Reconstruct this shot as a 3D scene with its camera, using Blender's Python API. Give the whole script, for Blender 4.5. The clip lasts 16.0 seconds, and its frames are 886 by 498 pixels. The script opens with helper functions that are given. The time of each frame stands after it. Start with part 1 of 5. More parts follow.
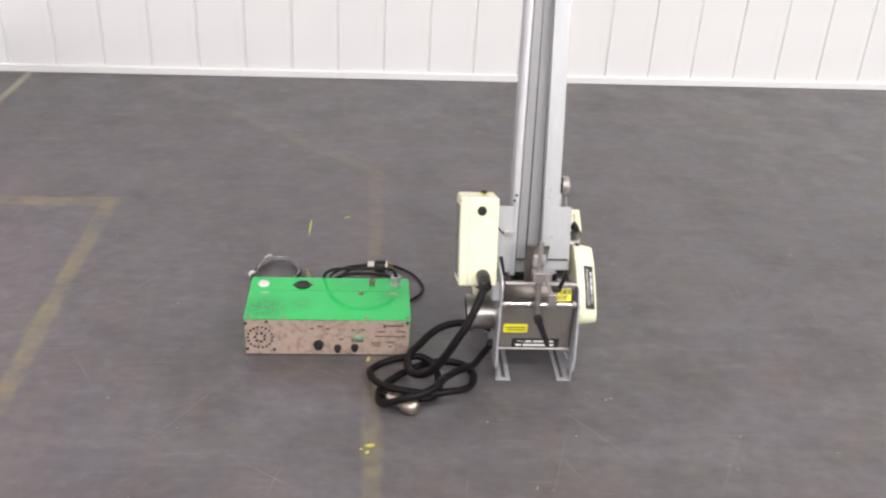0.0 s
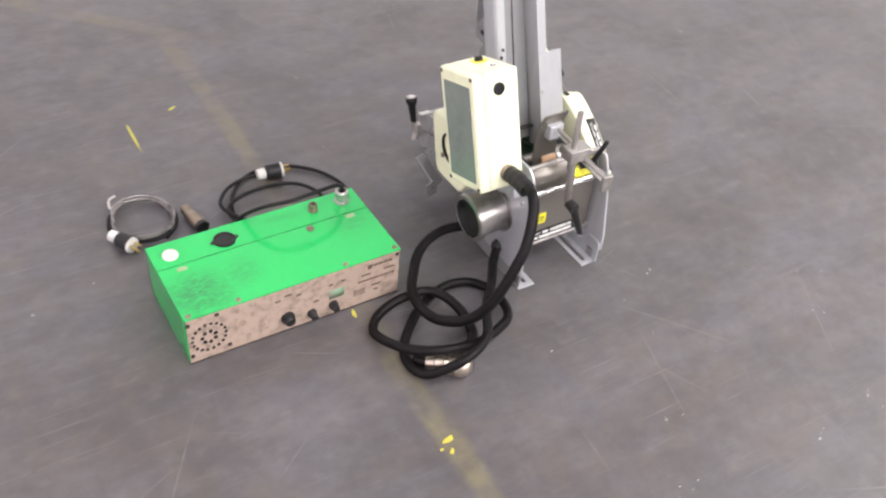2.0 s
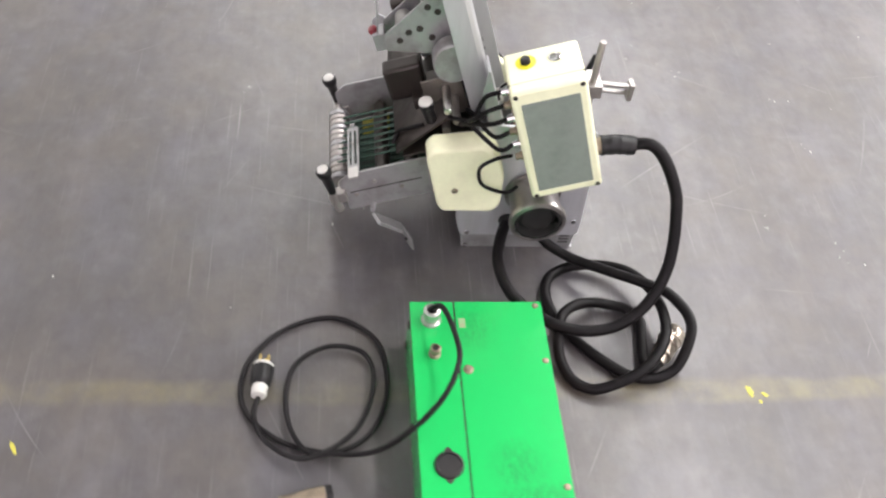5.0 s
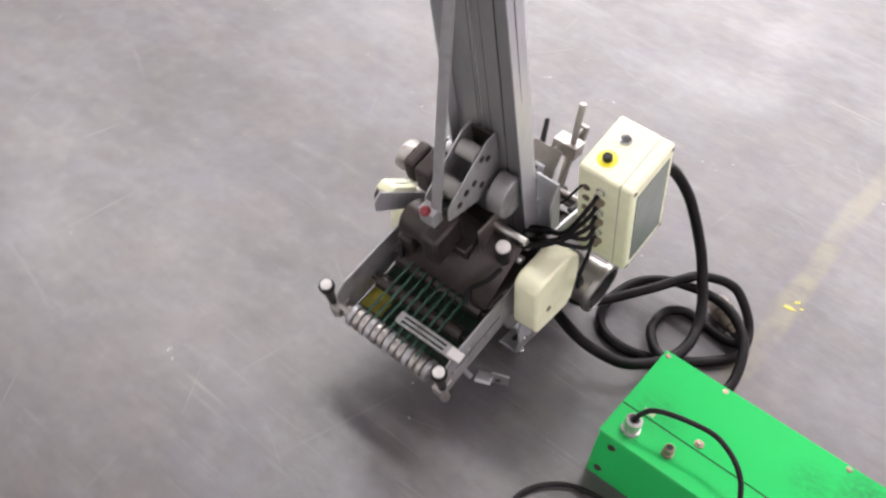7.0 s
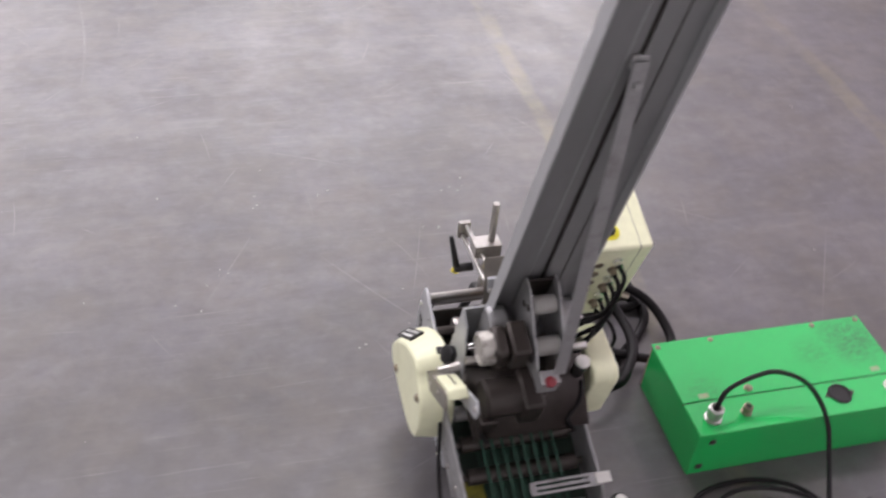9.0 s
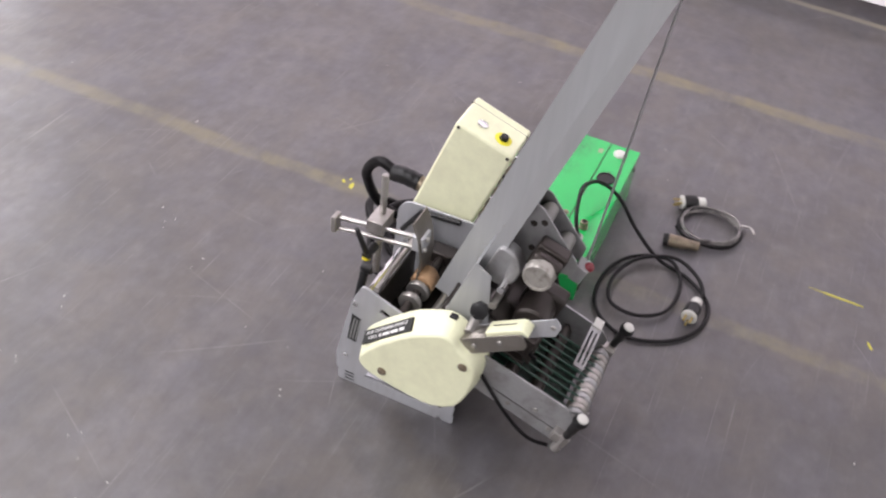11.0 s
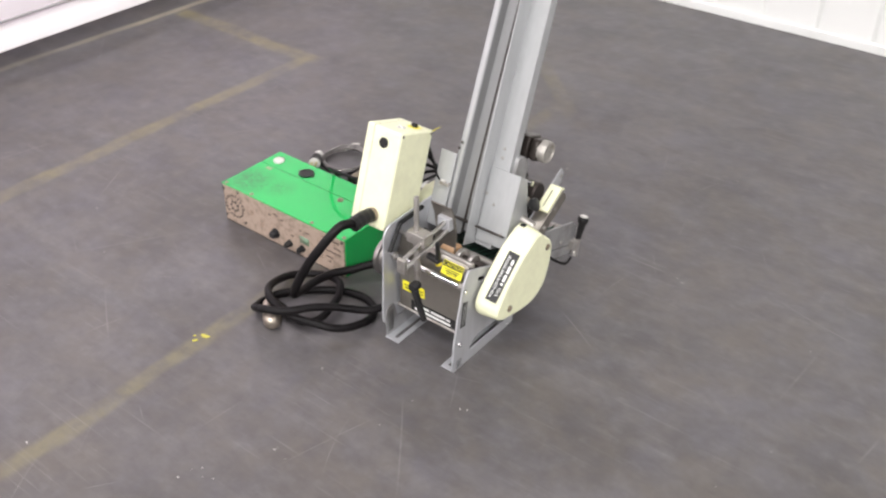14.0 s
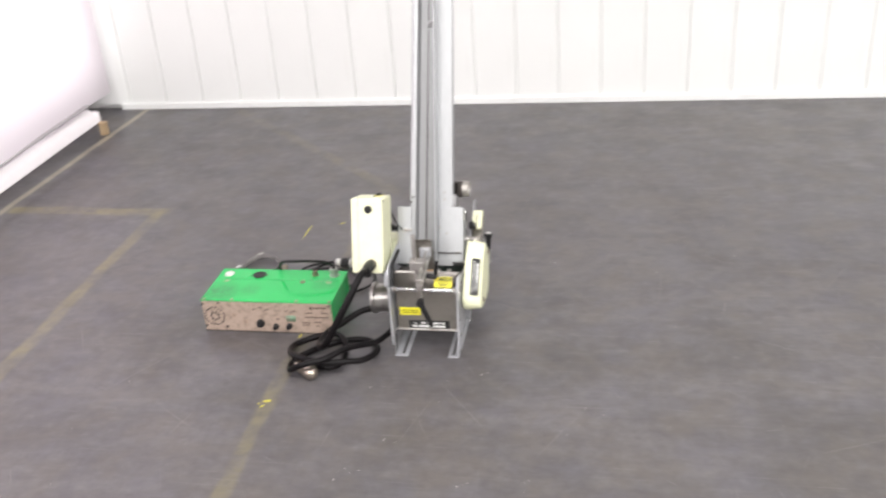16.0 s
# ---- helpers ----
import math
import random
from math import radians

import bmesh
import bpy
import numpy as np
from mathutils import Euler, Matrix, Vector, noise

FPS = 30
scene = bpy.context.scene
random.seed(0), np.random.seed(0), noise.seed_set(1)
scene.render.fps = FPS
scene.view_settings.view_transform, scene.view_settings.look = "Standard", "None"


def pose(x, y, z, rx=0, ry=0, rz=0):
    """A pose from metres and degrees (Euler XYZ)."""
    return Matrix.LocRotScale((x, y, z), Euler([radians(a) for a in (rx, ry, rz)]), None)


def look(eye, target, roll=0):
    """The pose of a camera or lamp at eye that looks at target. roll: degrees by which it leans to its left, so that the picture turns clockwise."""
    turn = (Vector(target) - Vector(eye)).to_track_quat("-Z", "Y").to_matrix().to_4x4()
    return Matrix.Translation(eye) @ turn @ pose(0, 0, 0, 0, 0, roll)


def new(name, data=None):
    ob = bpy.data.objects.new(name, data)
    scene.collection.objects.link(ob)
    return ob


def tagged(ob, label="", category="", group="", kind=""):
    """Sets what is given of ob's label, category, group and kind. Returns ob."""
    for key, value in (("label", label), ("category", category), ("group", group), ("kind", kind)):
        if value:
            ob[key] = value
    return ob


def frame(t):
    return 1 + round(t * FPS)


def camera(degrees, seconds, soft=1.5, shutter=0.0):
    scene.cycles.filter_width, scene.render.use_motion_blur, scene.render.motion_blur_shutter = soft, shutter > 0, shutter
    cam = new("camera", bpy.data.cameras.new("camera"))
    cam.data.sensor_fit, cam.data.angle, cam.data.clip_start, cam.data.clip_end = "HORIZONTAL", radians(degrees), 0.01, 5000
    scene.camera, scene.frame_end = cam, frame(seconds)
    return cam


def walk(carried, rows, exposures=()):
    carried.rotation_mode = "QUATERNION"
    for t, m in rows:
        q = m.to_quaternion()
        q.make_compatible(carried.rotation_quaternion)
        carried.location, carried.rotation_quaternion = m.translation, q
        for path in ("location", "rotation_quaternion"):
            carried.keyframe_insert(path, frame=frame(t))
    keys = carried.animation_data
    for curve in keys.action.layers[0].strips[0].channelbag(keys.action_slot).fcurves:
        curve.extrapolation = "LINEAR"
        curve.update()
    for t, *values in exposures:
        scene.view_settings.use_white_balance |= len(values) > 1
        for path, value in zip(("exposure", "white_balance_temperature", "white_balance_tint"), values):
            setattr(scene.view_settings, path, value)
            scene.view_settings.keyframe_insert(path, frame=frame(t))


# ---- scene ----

cam = camera(49.1, 16.0, soft=2.2, shutter=0.5)
PATH = [
    (0, (0.343, -2.27, 1.602), (0.494, -0.525, 0.638), 3.3),
    (0.5, (0.178, -2.001, 1.545), (0.424, -0.313, 0.502), 4.6),
    (1, (0.047, -1.741, 1.51), (0.44, -0.192, 0.307), 3.7),
    (1.5, (-0.18, -1.503, 1.471), (0.426, -0.071, 0.213), 5.1),
    (2, (-0.319, -1.275, 1.452), (0.535, -0.045, 0.126), 5.8),
    (2.5, (-0.419, -0.967, 1.421), (0.522, 0.078, -0.001), 5.5),
    (3, (-0.522, -0.698, 1.419), (0.542, 0.155, -0.044), 7.6),
    (4.25, (-0.65, -0.03, 1.405), (0.72, 0.14, -0.075), 7.8),
    (5.5, (-0.41, 0.589, 1.411), (0.843, 0.135, -0.081), 7.7),
    (6, (-0.208, 0.788, 1.433), (0.97, 0.14, -0.048), 6.8),
    (6.5, (-0.013, 1.065, 1.445), (1.0, 0.132, -0.005), 8.7),
    (7, (0.194, 1.177, 1.427), (0.965, -0.005, 0.01), 8.3),
    (7.5, (0.483, 1.219, 1.46), (0.996, -0.108, 0.053), 6.3),
    (8, (0.764, 1.309, 1.495), (0.969, -0.145, 0.138), 4.2),
    (8.5, (1.021, 1.267, 1.48), (0.82, -0.254, 0.196), 7.2),
    (9, (1.266, 1.135, 1.488), (0.814, -0.292, 0.162), 5.7),
    (9.5, (1.532, 1.037, 1.497), (0.83, -0.26, 0.146), 5.4),
    (10, (1.735, 0.904, 1.483), (0.705, -0.15, 0.131), 7.7),
    (11.25, (2.09, 0.31, 1.478), (0.62, -0.03, 0.17), 6.8),
    (12.5, (2.173, -0.451, 1.483), (0.693, 0.053, 0.236), 5.5),
    (13, (2.132, -0.745, 1.523), (0.781, 0.093, 0.309), 5.0),
    (13.5, (2.003, -1.075, 1.512), (0.811, -0.011, 0.309), 0.7),
    (14, (1.897, -1.478, 1.54), (0.911, -0.174, 0.389), 1.0),
    (14.5, (1.765, -1.778, 1.554), (0.976, -0.283, 0.485), -0.1),
    (15, (1.579, -2.073, 1.585), (1.002, -0.45, 0.569), -1.1),
    (15.5, (1.46, -2.422, 1.643), (0.943, -0.743, 0.687), -4.0),
    (16, (1.392, -2.667, 1.716), (1.039, -0.92, 0.809), -4.2),
]

walk(cam, [(t, look(e, a, r)) for t, e, a, r in PATH], exposures=[
    (0, -0.15, 6500, 11), (1.5, 0.26, 6500, 11), (3, 0.29, 6350, 14), (5.5, 0.42, 6500, 7), (6.5, 0.36, 6450, 11), (7, 0.24, 6450, 13), (8, -0.10, 6400, 16),
    (9, -0.32, 6350, 16), (10, -0.22, 6300, 15), (12.5, 0.0, 6450, 10), (14.5, 0.03, 6500, 8), (16, 0.06, 6500, 8)])

# ---- world and lamps ----
world = bpy.data.worlds.new("world")
scene.world = world
world.use_nodes = True
world.node_tree.nodes["Background"].inputs[0].default_value = (0.9, 0.93, 1.0, 1)
world.node_tree.nodes["Background"].inputs[1].default_value = 0.25

CEILING = 5.6
# rows of fixtures across the hall: first x, pitch, count, y, length and width of one fixture, watts each
# the last row is assumed, added to brighten floor and wall to the east
ROWS = [(-0.15, 1.35, 8, -2.45, 0.95, 0.55, 66), (-6.3, 3.3, 6, -6.5, 2.4, 0.5, 120), (-6.6, 3.4, 6, -10.4, 2.6, 0.8, 500), (6.2, 2.7, 4, 0.6, 2.2, 0.9, 70)]


# ---- small builders ----
def part(name, bm, material, parent, label=""):
    """One mesh object under a thing or a part, built in world places."""
    me = bpy.data.meshes.new(name)
    bm.to_mesh(me)
    bm.free()
    ob = new(name, me)
    me.materials.append(material)
    if parent is not None:
        root = parent
        while root.parent is not None:
            root = root.parent
        me.transform(Matrix.Translation(-root.location))
        ob.parent = parent
    if label:
        ob["label"] = label
    return ob


def thing(name, at, label, category, group="", kind=""):
    ob = new(name)
    ob.location = at
    ob.empty_display_size = 0.02
    return tagged(ob, label, category, group, kind)


def smooth(bm, angle=35):
    lim = radians(angle)
    for f in bm.faces:
        f.smooth = True
    for e in bm.edges:
        if len(e.link_faces) == 2 and e.calc_face_angle(0) > lim:
            e.smooth = False
    return bm


def merge(*bms):
    out = bmesh.new()
    for b in bms:
        me = bpy.data.meshes.new("t")
        b.to_mesh(me)
        b.free()
        out.from_mesh(me)
        bpy.data.meshes.remove(me)
    return out


def box(x0, x1, y0, y1, z0, z1, bevel=0.0, seg=2, m=None):
    bm = bmesh.new()
    bmesh.ops.create_cube(bm, size=1)
    bmesh.ops.scale(bm, vec=(x1 - x0, y1 - y0, z1 - z0), verts=bm.verts)
    bmesh.ops.translate(bm, vec=((x0 + x1) / 2, (y0 + y1) / 2, (z0 + z1) / 2), verts=bm.verts)
    if bevel:
        bmesh.ops.bevel(bm, geom=bm.edges[:], offset=bevel, segments=seg, affect="EDGES", profile=0.5)
    bm.normal_update()
    flat = [f for f in bm.faces if max(abs(c) for c in f.normal) > 0.9999]
    smooth(bm, 50)
    for f in flat:
        f.smooth = False
    if m is not None:
        bm.transform(m)
    return bm


def rod(a, b, r, n=16, r2=None, bevel=0.0):
    """A cylinder or cone from a to b."""
    a, b = Vector(a), Vector(b)
    bm = bmesh.new()
    bmesh.ops.create_cone(bm, cap_ends=True, segments=n, radius1=r, radius2=r if r2 is None else r2, depth=(b - a).length)
    if bevel:
        rim = [e for e in bm.edges if any(len(f.verts) > 4 for f in e.link_faces)]
        bmesh.ops.bevel(bm, geom=rim, offset=bevel, segments=2, affect="EDGES", profile=0.5)
    q = (b - a).to_track_quat("Z", "Y").to_matrix().to_4x4()
    bm.transform(Matrix.Translation((a + b) / 2) @ q)
    return smooth(bm, 40)


def lathe(a, axis, profile, n=24, square=False):
    """Turns (distance along axis, radius) pairs round the axis through a."""
    a, axis = Vector(a), Vector(axis).normalized()
    q = axis.to_track_quat("Z", "Y").to_matrix().to_4x4()
    bm = bmesh.new()
    rings = []
    for d, r in profile:
        ring = []
        for i in range(n):
            w = 2 * math.pi * i / n
            ring.append(bm.verts.new((r * math.cos(w), r * math.sin(w), d)))
        rings.append(ring)
    for p, q2 in zip(rings, rings[1:]):
        for i in range(n):
            bm.faces.new((p[i], p[(i + 1) % n], q2[(i + 1) % n], q2[i]))
    if profile[0][1] > 1e-5:
        bm.faces.new(list(reversed(rings[0])))
    if profile[-1][1] > 1e-5:
        bm.faces.new(rings[-1])
    bmesh.ops.remove_doubles(bm, verts=bm.verts, dist=1e-6)
    bmesh.ops.recalc_face_normals(bm, faces=bm.faces)
    bm.transform(Matrix.Translation(a) @ q)
    return smooth(bm, 40)


def slab(outline, x0, x1, bevel=0.0, m=None, round_=0.0, holes=()):
    """A plate whose outline lies in y, z, from x0 to x1. round_ softens its corners; holes are outlines cut through."""
    def softened(pts, r):
        out = []
        n = len(pts)
        for i, p in enumerate(pts):
            p = Vector(p)
            a, b = Vector(pts[i - 1]) - p, Vector(pts[(i + 1) % n]) - p
            k = min(r, a.length * 0.45, b.length * 0.45)
            if k < 1e-4:
                out.append(p)
                continue
            s, e = p + a.normalized() * k, p + b.normalized() * k
            for j in range(5):
                t = j / 4
                out.append(s * (1 - t) ** 2 + p * 2 * t * (1 - t) + e * t * t)
        return out
    bm = bmesh.new()
    loops = [softened(outline, round_)] + [softened(h, 0.004) for h in holes]
    edges = []
    for loop in loops:
        vs = [bm.verts.new((x0, p[0], p[1])) for p in loop]
        edges += [bm.edges.new((vs[i], vs[(i + 1) % len(vs)])) for i in range(len(vs))]
    if holes:
        bmesh.ops.triangle_fill(bm, use_beauty=True, edges=edges)
    else:
        bm.faces.new(bm.verts[:])
    geo = bmesh.ops.extrude_face_region(bm, geom=bm.faces[:])
    bmesh.ops.translate(bm, vec=(x1 - x0, 0, 0), verts=[v for v in geo["geom"] if isinstance(v, bmesh.types.BMVert)])
    bmesh.ops.recalc_face_normals(bm, faces=bm.faces)
    if bevel:
        rim = [e for e in bm.edges if len(e.link_faces) == 2 and e.calc_face_angle(0) > 1.0
               and all(abs(v.co.x - x1) < 1e-5 for v in e.verts) ]
        rim += [e for e in bm.edges if len(e.link_faces) == 2 and e.calc_face_angle(0) > 1.0
                and all(abs(v.co.x - x0) < 1e-5 for v in e.verts)]
        bmesh.ops.bevel(bm, geom=rim, offset=bevel, segments=3, affect="EDGES", profile=0.5)
    bm.normal_update()
    flat = [f for f in bm.faces if abs(f.normal.x) > 0.9999]
    smooth(bm, 40)
    for f in flat:
        f.smooth = False
    if m is not None:
        bm.transform(m)
    return bm


def spline(points, step=8, closed=False):
    pts = [Vector(p) for p in points]
    out = []
    n = len(pts)
    for i in range(n if closed else n - 1):
        p0, p1 = pts[i - 1] if (closed or i) else pts[0], pts[i]
        p2 = pts[(i + 1) % n]
        p3 = pts[(i + 2) % n] if (closed or i + 2 < n) else pts[-1]
        for j in range(step):
            t = j / step
            out.append(0.5 * (2 * p1 + (p2 - p0) * t + (2 * p0 - 5 * p1 + 4 * p2 - p3) * t * t
                              + (3 * p1 - p0 - 3 * p2 + p3) * t ** 3))
    if not closed:
        out.append(pts[-1])
    return out


def tube(points, r, n=10, step=8, closed=False, ripple=0.0):
    """A round cable along a smooth line through the points."""
    line = spline(points, step, closed)
    bm = bmesh.new()
    rings, up = [], Vector((0, 0, 1))
    count = len(line)
    for i, p in enumerate(line):
        a = line[i - 1] if (i or closed) else p
        b = line[(i + 1) % count] if (closed or i + 1 < count) else p
        t = (b - a).normalized()
        side = t.cross(up)
        if side.length < 1e-3:
            side = t.cross(Vector((1, 0, 0)))
        side.normalize()
        lift = side.cross(t).normalized()
        up = lift
        rr = r * (1 + ripple * math.sin(i * 2.1))
        rings.append([bm.verts.new(p + (side * math.cos(w) + lift * math.sin(w)) * rr)
                      for w in (2 * math.pi * k / n for k in range(n))])
    pairs = list(zip(rings, rings[1:])) + ([(rings[-1], rings[0])] if closed else [])
    for p, q in pairs:
        for k in range(n):
            bm.faces.new((p[k], p[(k + 1) % n], q[(k + 1) % n], q[k]))
    if not closed:
        bm.faces.new(rings[0])
        bm.faces.new(list(reversed(rings[-1])))
    bmesh.ops.recalc_face_normals(bm, faces=bm.faces)
    return smooth(bm, 60)


def lettering(words, height, m, parent, material, name="lettering"):
    cu = bpy.data.curves.new("t", "FONT")
    cu.body, cu.size, cu.extrude = words, height, 0.0002
    cu.align_x, cu.align_y = "CENTER", "CENTER"
    ob = bpy.data.objects.new("t", cu)
    scene.collection.objects.link(ob)
    bpy.context.view_layer.update()
    me = bpy.data.meshes.new_from_object(ob)
    bm = bmesh.new()
    bm.from_mesh(me)
    bpy.data.objects.remove(ob)
    bpy.data.curves.remove(cu)
    bpy.data.meshes.remove(me)
    bm.transform(m)
    return part(name, bm, material, parent)


# ---- materials ----
class Nodes:
    def __init__(self, name):
        self.mat = bpy.data.materials.new(name)
        self.mat.use_nodes = True
        self.t = self.mat.node_tree
        self.bsdf = self.t.nodes["Principled BSDF"]
        self.coord = self.t.nodes.new("ShaderNodeTexCoord").outputs["Object"]

    def node(self, kind, **values):
        n = self.t.nodes.new(kind)
        for k, v in values.items():
            n.inputs[k].default_value = v
        return n

    def link(self, a, b):
        self.t.links.new(a, b)

    def noise(self, scale, detail=4, rough=0.55, stretch=None, offset=(0, 0, 0)):
        src = self.coord
        m = self.node("ShaderNodeMapping")
        m.inputs["Location"].default_value = offset
        if stretch:
            m.inputs["Scale"].default_value = stretch
        self.link(src, m.inputs[0])
        n = self.node("ShaderNodeTexNoise", Scale=scale, Detail=detail, Roughness=rough)
        self.link(m.outputs[0], n.inputs["Vector"])
        return n.outputs["Fac"]

    def ramp(self, fac, a, b, lo=0.0, hi=1.0):
        n = self.node("ShaderNodeMapRange", **{"From Min": a, "From Max": b, "To Min": lo, "To Max": hi})
        self.link(fac, n.inputs["Value"])
        return n.outputs[0]

    def math(self, op, a, b=None):
        n = self.t.nodes.new("ShaderNodeMath")
        n.operation = op
        for i, v in enumerate((a, b)):
            if v is None:
                continue
            if isinstance(v, (int, float)):
                n.inputs[i].default_value = v
            else:
                self.link(v, n.inputs[i])
        return n.outputs[0]

    def mix(self, fac, a, b):
        n = self.t.nodes.new("ShaderNodeMix")
        n.data_type = "RGBA"
        for i, v in ((0, fac), (6, a), (7, b)):
            if isinstance(v, (int, float, tuple)):
                n.inputs[i].default_value = v if not isinstance(v, tuple) else (*v, 1)
            else:
                self.link(v, n.inputs[i])
        return n.outputs[2]

    def bump(self, height, strength=0.3, distance=0.002):
        n = self.node("ShaderNodeBump", Strength=strength, Distance=distance)
        self.link(height, n.inputs["Height"])
        self.link(n.outputs[0], self.bsdf.inputs["Normal"])

    def out(self, name, v):
        i = self.bsdf.inputs[name]
        if isinstance(v, tuple):
            i.default_value = (*v, 1)
        elif isinstance(v, (int, float)):
            i.default_value = v
        else:
            self.link(v, i)


def surface(name, base, dark, rough=0.5, metal=0.0, grain=60, spots=9, stretch=None, wear=0.5, relief=0.15, spread=0.12):
    """A worn surface: base colour, dirt of a second colour in patches, fine grain, uneven gloss."""
    n = Nodes(name)
    big, fine = n.noise(spots, 5, 0.6, stretch), n.noise(grain, 4, 0.6, stretch, (3, 1, 2))
    dirt = n.math("MULTIPLY", n.ramp(big, 0.48, 0.72), wear)
    col = n.mix(dirt, base, dark)
    col = n.mix(n.ramp(fine, 0.35, 0.7, 0, 0.25), col, tuple(c * 0.72 for c in base))
    n.out("Base Color", col)
    n.out("Metallic", metal)
    lo, hi = max(rough - spread, 0.04), min(rough + spread, 1)
    lo, hi = (max(lo, 0.285), hi) if rough >= 0.28 else (lo, min(hi, 0.265))
    n.out("Roughness", n.ramp(big, 0.3, 0.75, lo, hi))
    n.bump(fine, relief, 0.001)
    return n.mat


cream = surface("cream_paint", (0.77, 0.78, 0.55), (0.46, 0.43, 0.30), 0.40, wear=0.22, spots=14, relief=0.06, spread=0.08)
aluminium = surface("brushed_aluminium", (0.56, 0.57, 0.60), (0.36, 0.35, 0.34), 0.42, 0.55, 120, 11, (1, 1, 0.12), 0.45, 0.1)
mast_metal = surface("mast_aluminium", (0.47, 0.48, 0.49), (0.33, 0.33, 0.335), 0.40, 0.44, 90, 5, (1, 1, 0.06), 0.4, 0.05)
# mast metal again, darkened: shade of the chute's rear and recesses in the colour
shaded_mast_metal = surface("shaded_mast_aluminium", (0.27, 0.272, 0.278), (0.17, 0.17, 0.17), 0.45, 0.45, 90, 5, (1, 1, 0.06), 0.4, 0.05)
nickel = surface("worn_nickel", (0.52, 0.46, 0.39), (0.15, 0.12, 0.09), 0.3, 1.0, 90, 40, None, 0.6, 0.15, 0.1)
# grime of rails and brackets; also the shaded tone of the left foot
rail_metal = surface("grimy_shaded_aluminium", (0.38, 0.38, 0.385), (0.16, 0.14, 0.13), 0.42, 0.55, 90, 16, None, 0.7, 0.12)
steel = surface("worn_steel", (0.42, 0.40, 0.38), (0.17, 0.14, 0.11), 0.38, 0.8, 90, 18, None, 0.6, 0.12)
polished = surface("polished_steel", (0.52, 0.51, 0.49), (0.26, 0.23, 0.20), 0.30, 1.0, 80, 30, None, 0.5, 0.05, 0.06)
chrome = surface("chrome", (0.80, 0.80, 0.80), (0.45, 0.42, 0.38), 0.14, 1.0, 80, 22, None, 0.35, 0.04, 0.07)
sheet = surface("stained_sheet_steel", (0.27, 0.25, 0.225), (0.13, 0.105, 0.085), 0.34, 0.75, 70, 9, None, 0.6, 0.1)
dark_metal = surface("dark_greasy_metal", (0.042, 0.034, 0.030), (0.018, 0.015, 0.014), 0.42, 0.4, 80, 20, None, 0.6, 0.2)
black_plastic = surface("black_plastic", (0.013, 0.013, 0.014), (0.035, 0.03, 0.028), 0.36, 0, 120, 22, None, 0.5, 0.1)
rubber = surface("black_cable_rubber", (0.005, 0.0042, 0.0048), (0.016, 0.013, 0.0135), 0.46, 0, 160, 26, None, 0.45, 0.2)
grey_cord = surface("dark_cord_rubber", (0.010, 0.009, 0.010), (0.030, 0.027, 0.027), 0.5, 0, 160, 26, None, 0.5, 0.2)
cream.node_tree.nodes["Principled BSDF"].inputs["Specular IOR Level"].default_value = 0.35
for mat, level in ((rubber, 0.16), (grey_cord, 0.18), (black_plastic, 0.28)):
    mat.node_tree.nodes["Principled BSDF"].inputs["Specular IOR Level"].default_value = level
white_plastic = surface("white_plastic", (0.60, 0.59, 0.56), (0.36, 0.33, 0.30), 0.42, 0, 90, 25, None, 0.3, 0.1)
brass = surface("brass", (0.55, 0.42, 0.16), (0.25, 0.18, 0.08), 0.3, 1.0, 90, 30, None, 0.4, 0.08)
dull_metal = surface("tarnished_connector", (0.28, 0.23, 0.17), (0.10, 0.08, 0.06), 0.42, 0.7, 150, 40, None, 0.7, 0.3)
orange = surface("amber_rubber", (0.48, 0.30, 0.17), (0.24, 0.14, 0.08), 0.5, 0, 90, 30, None, 0.5, 0.15)
belt_green = surface("green_belt", (0.012, 0.055, 0.034), (0.012, 0.05, 0.03), 0.5, 0, 160, 30, None, 0.5, 0.2)
label_yellow = surface("yellow_label", (0.80, 0.74, 0.03), (0.5, 0.42, 0.05), 0.4, 0, 90, 30, None, 0.25, 0.03)
label_black = surface("black_label", (0.012, 0.012, 0.012), (0.04, 0.04, 0.04), 0.6, 0, 90, 30, None, 0.3, 0.03)
ink_white = surface("white_ink", (0.78, 0.78, 0.76), (0.5, 0.5, 0.48), 0.5, 0, 90, 30, None, 0.3, 0.03)
ink_black = surface("black_ink", (0.02, 0.02, 0.02), (0.05, 0.05, 0.05), 0.5, 0, 90, 30, None, 0.3, 0.03)
yellow_plastic = surface("yellow_plastic", (0.72, 0.60, 0.02), (0.4, 0.3, 0.02), 0.4, 0, 90, 30, None, 0.3, 0.03)
red_plastic = surface("red_plastic", (0.20, 0.015, 0.025), (0.1, 0.01, 0.01), 0.3, 0, 90, 30, None, 0.4, 0.05)
window_grey = surface("grey_screen_film", (0.20, 0.235, 0.205), (0.13, 0.155, 0.135), 0.22, 0, 60, 26, None, 0.5, 0.04)
void_black = surface("dark_opening", (0.008, 0.008, 0.008), (0.02, 0.018, 0.016), 0.6, 0, 60, 26, None, 0.5, 0.05)
tan_panel = surface("bare_tan_panel", (0.37, 0.285, 0.23), (0.06, 0.045, 0.038), 0.5, 0, 110, 55, None, 0.62, 0.12)
wood = surface("pale_wood", (0.45, 0.33, 0.2), (0.25, 0.16, 0.09), 0.6, 0, 120, 20, (1, 1, 0.2), 0.5, 0.2)


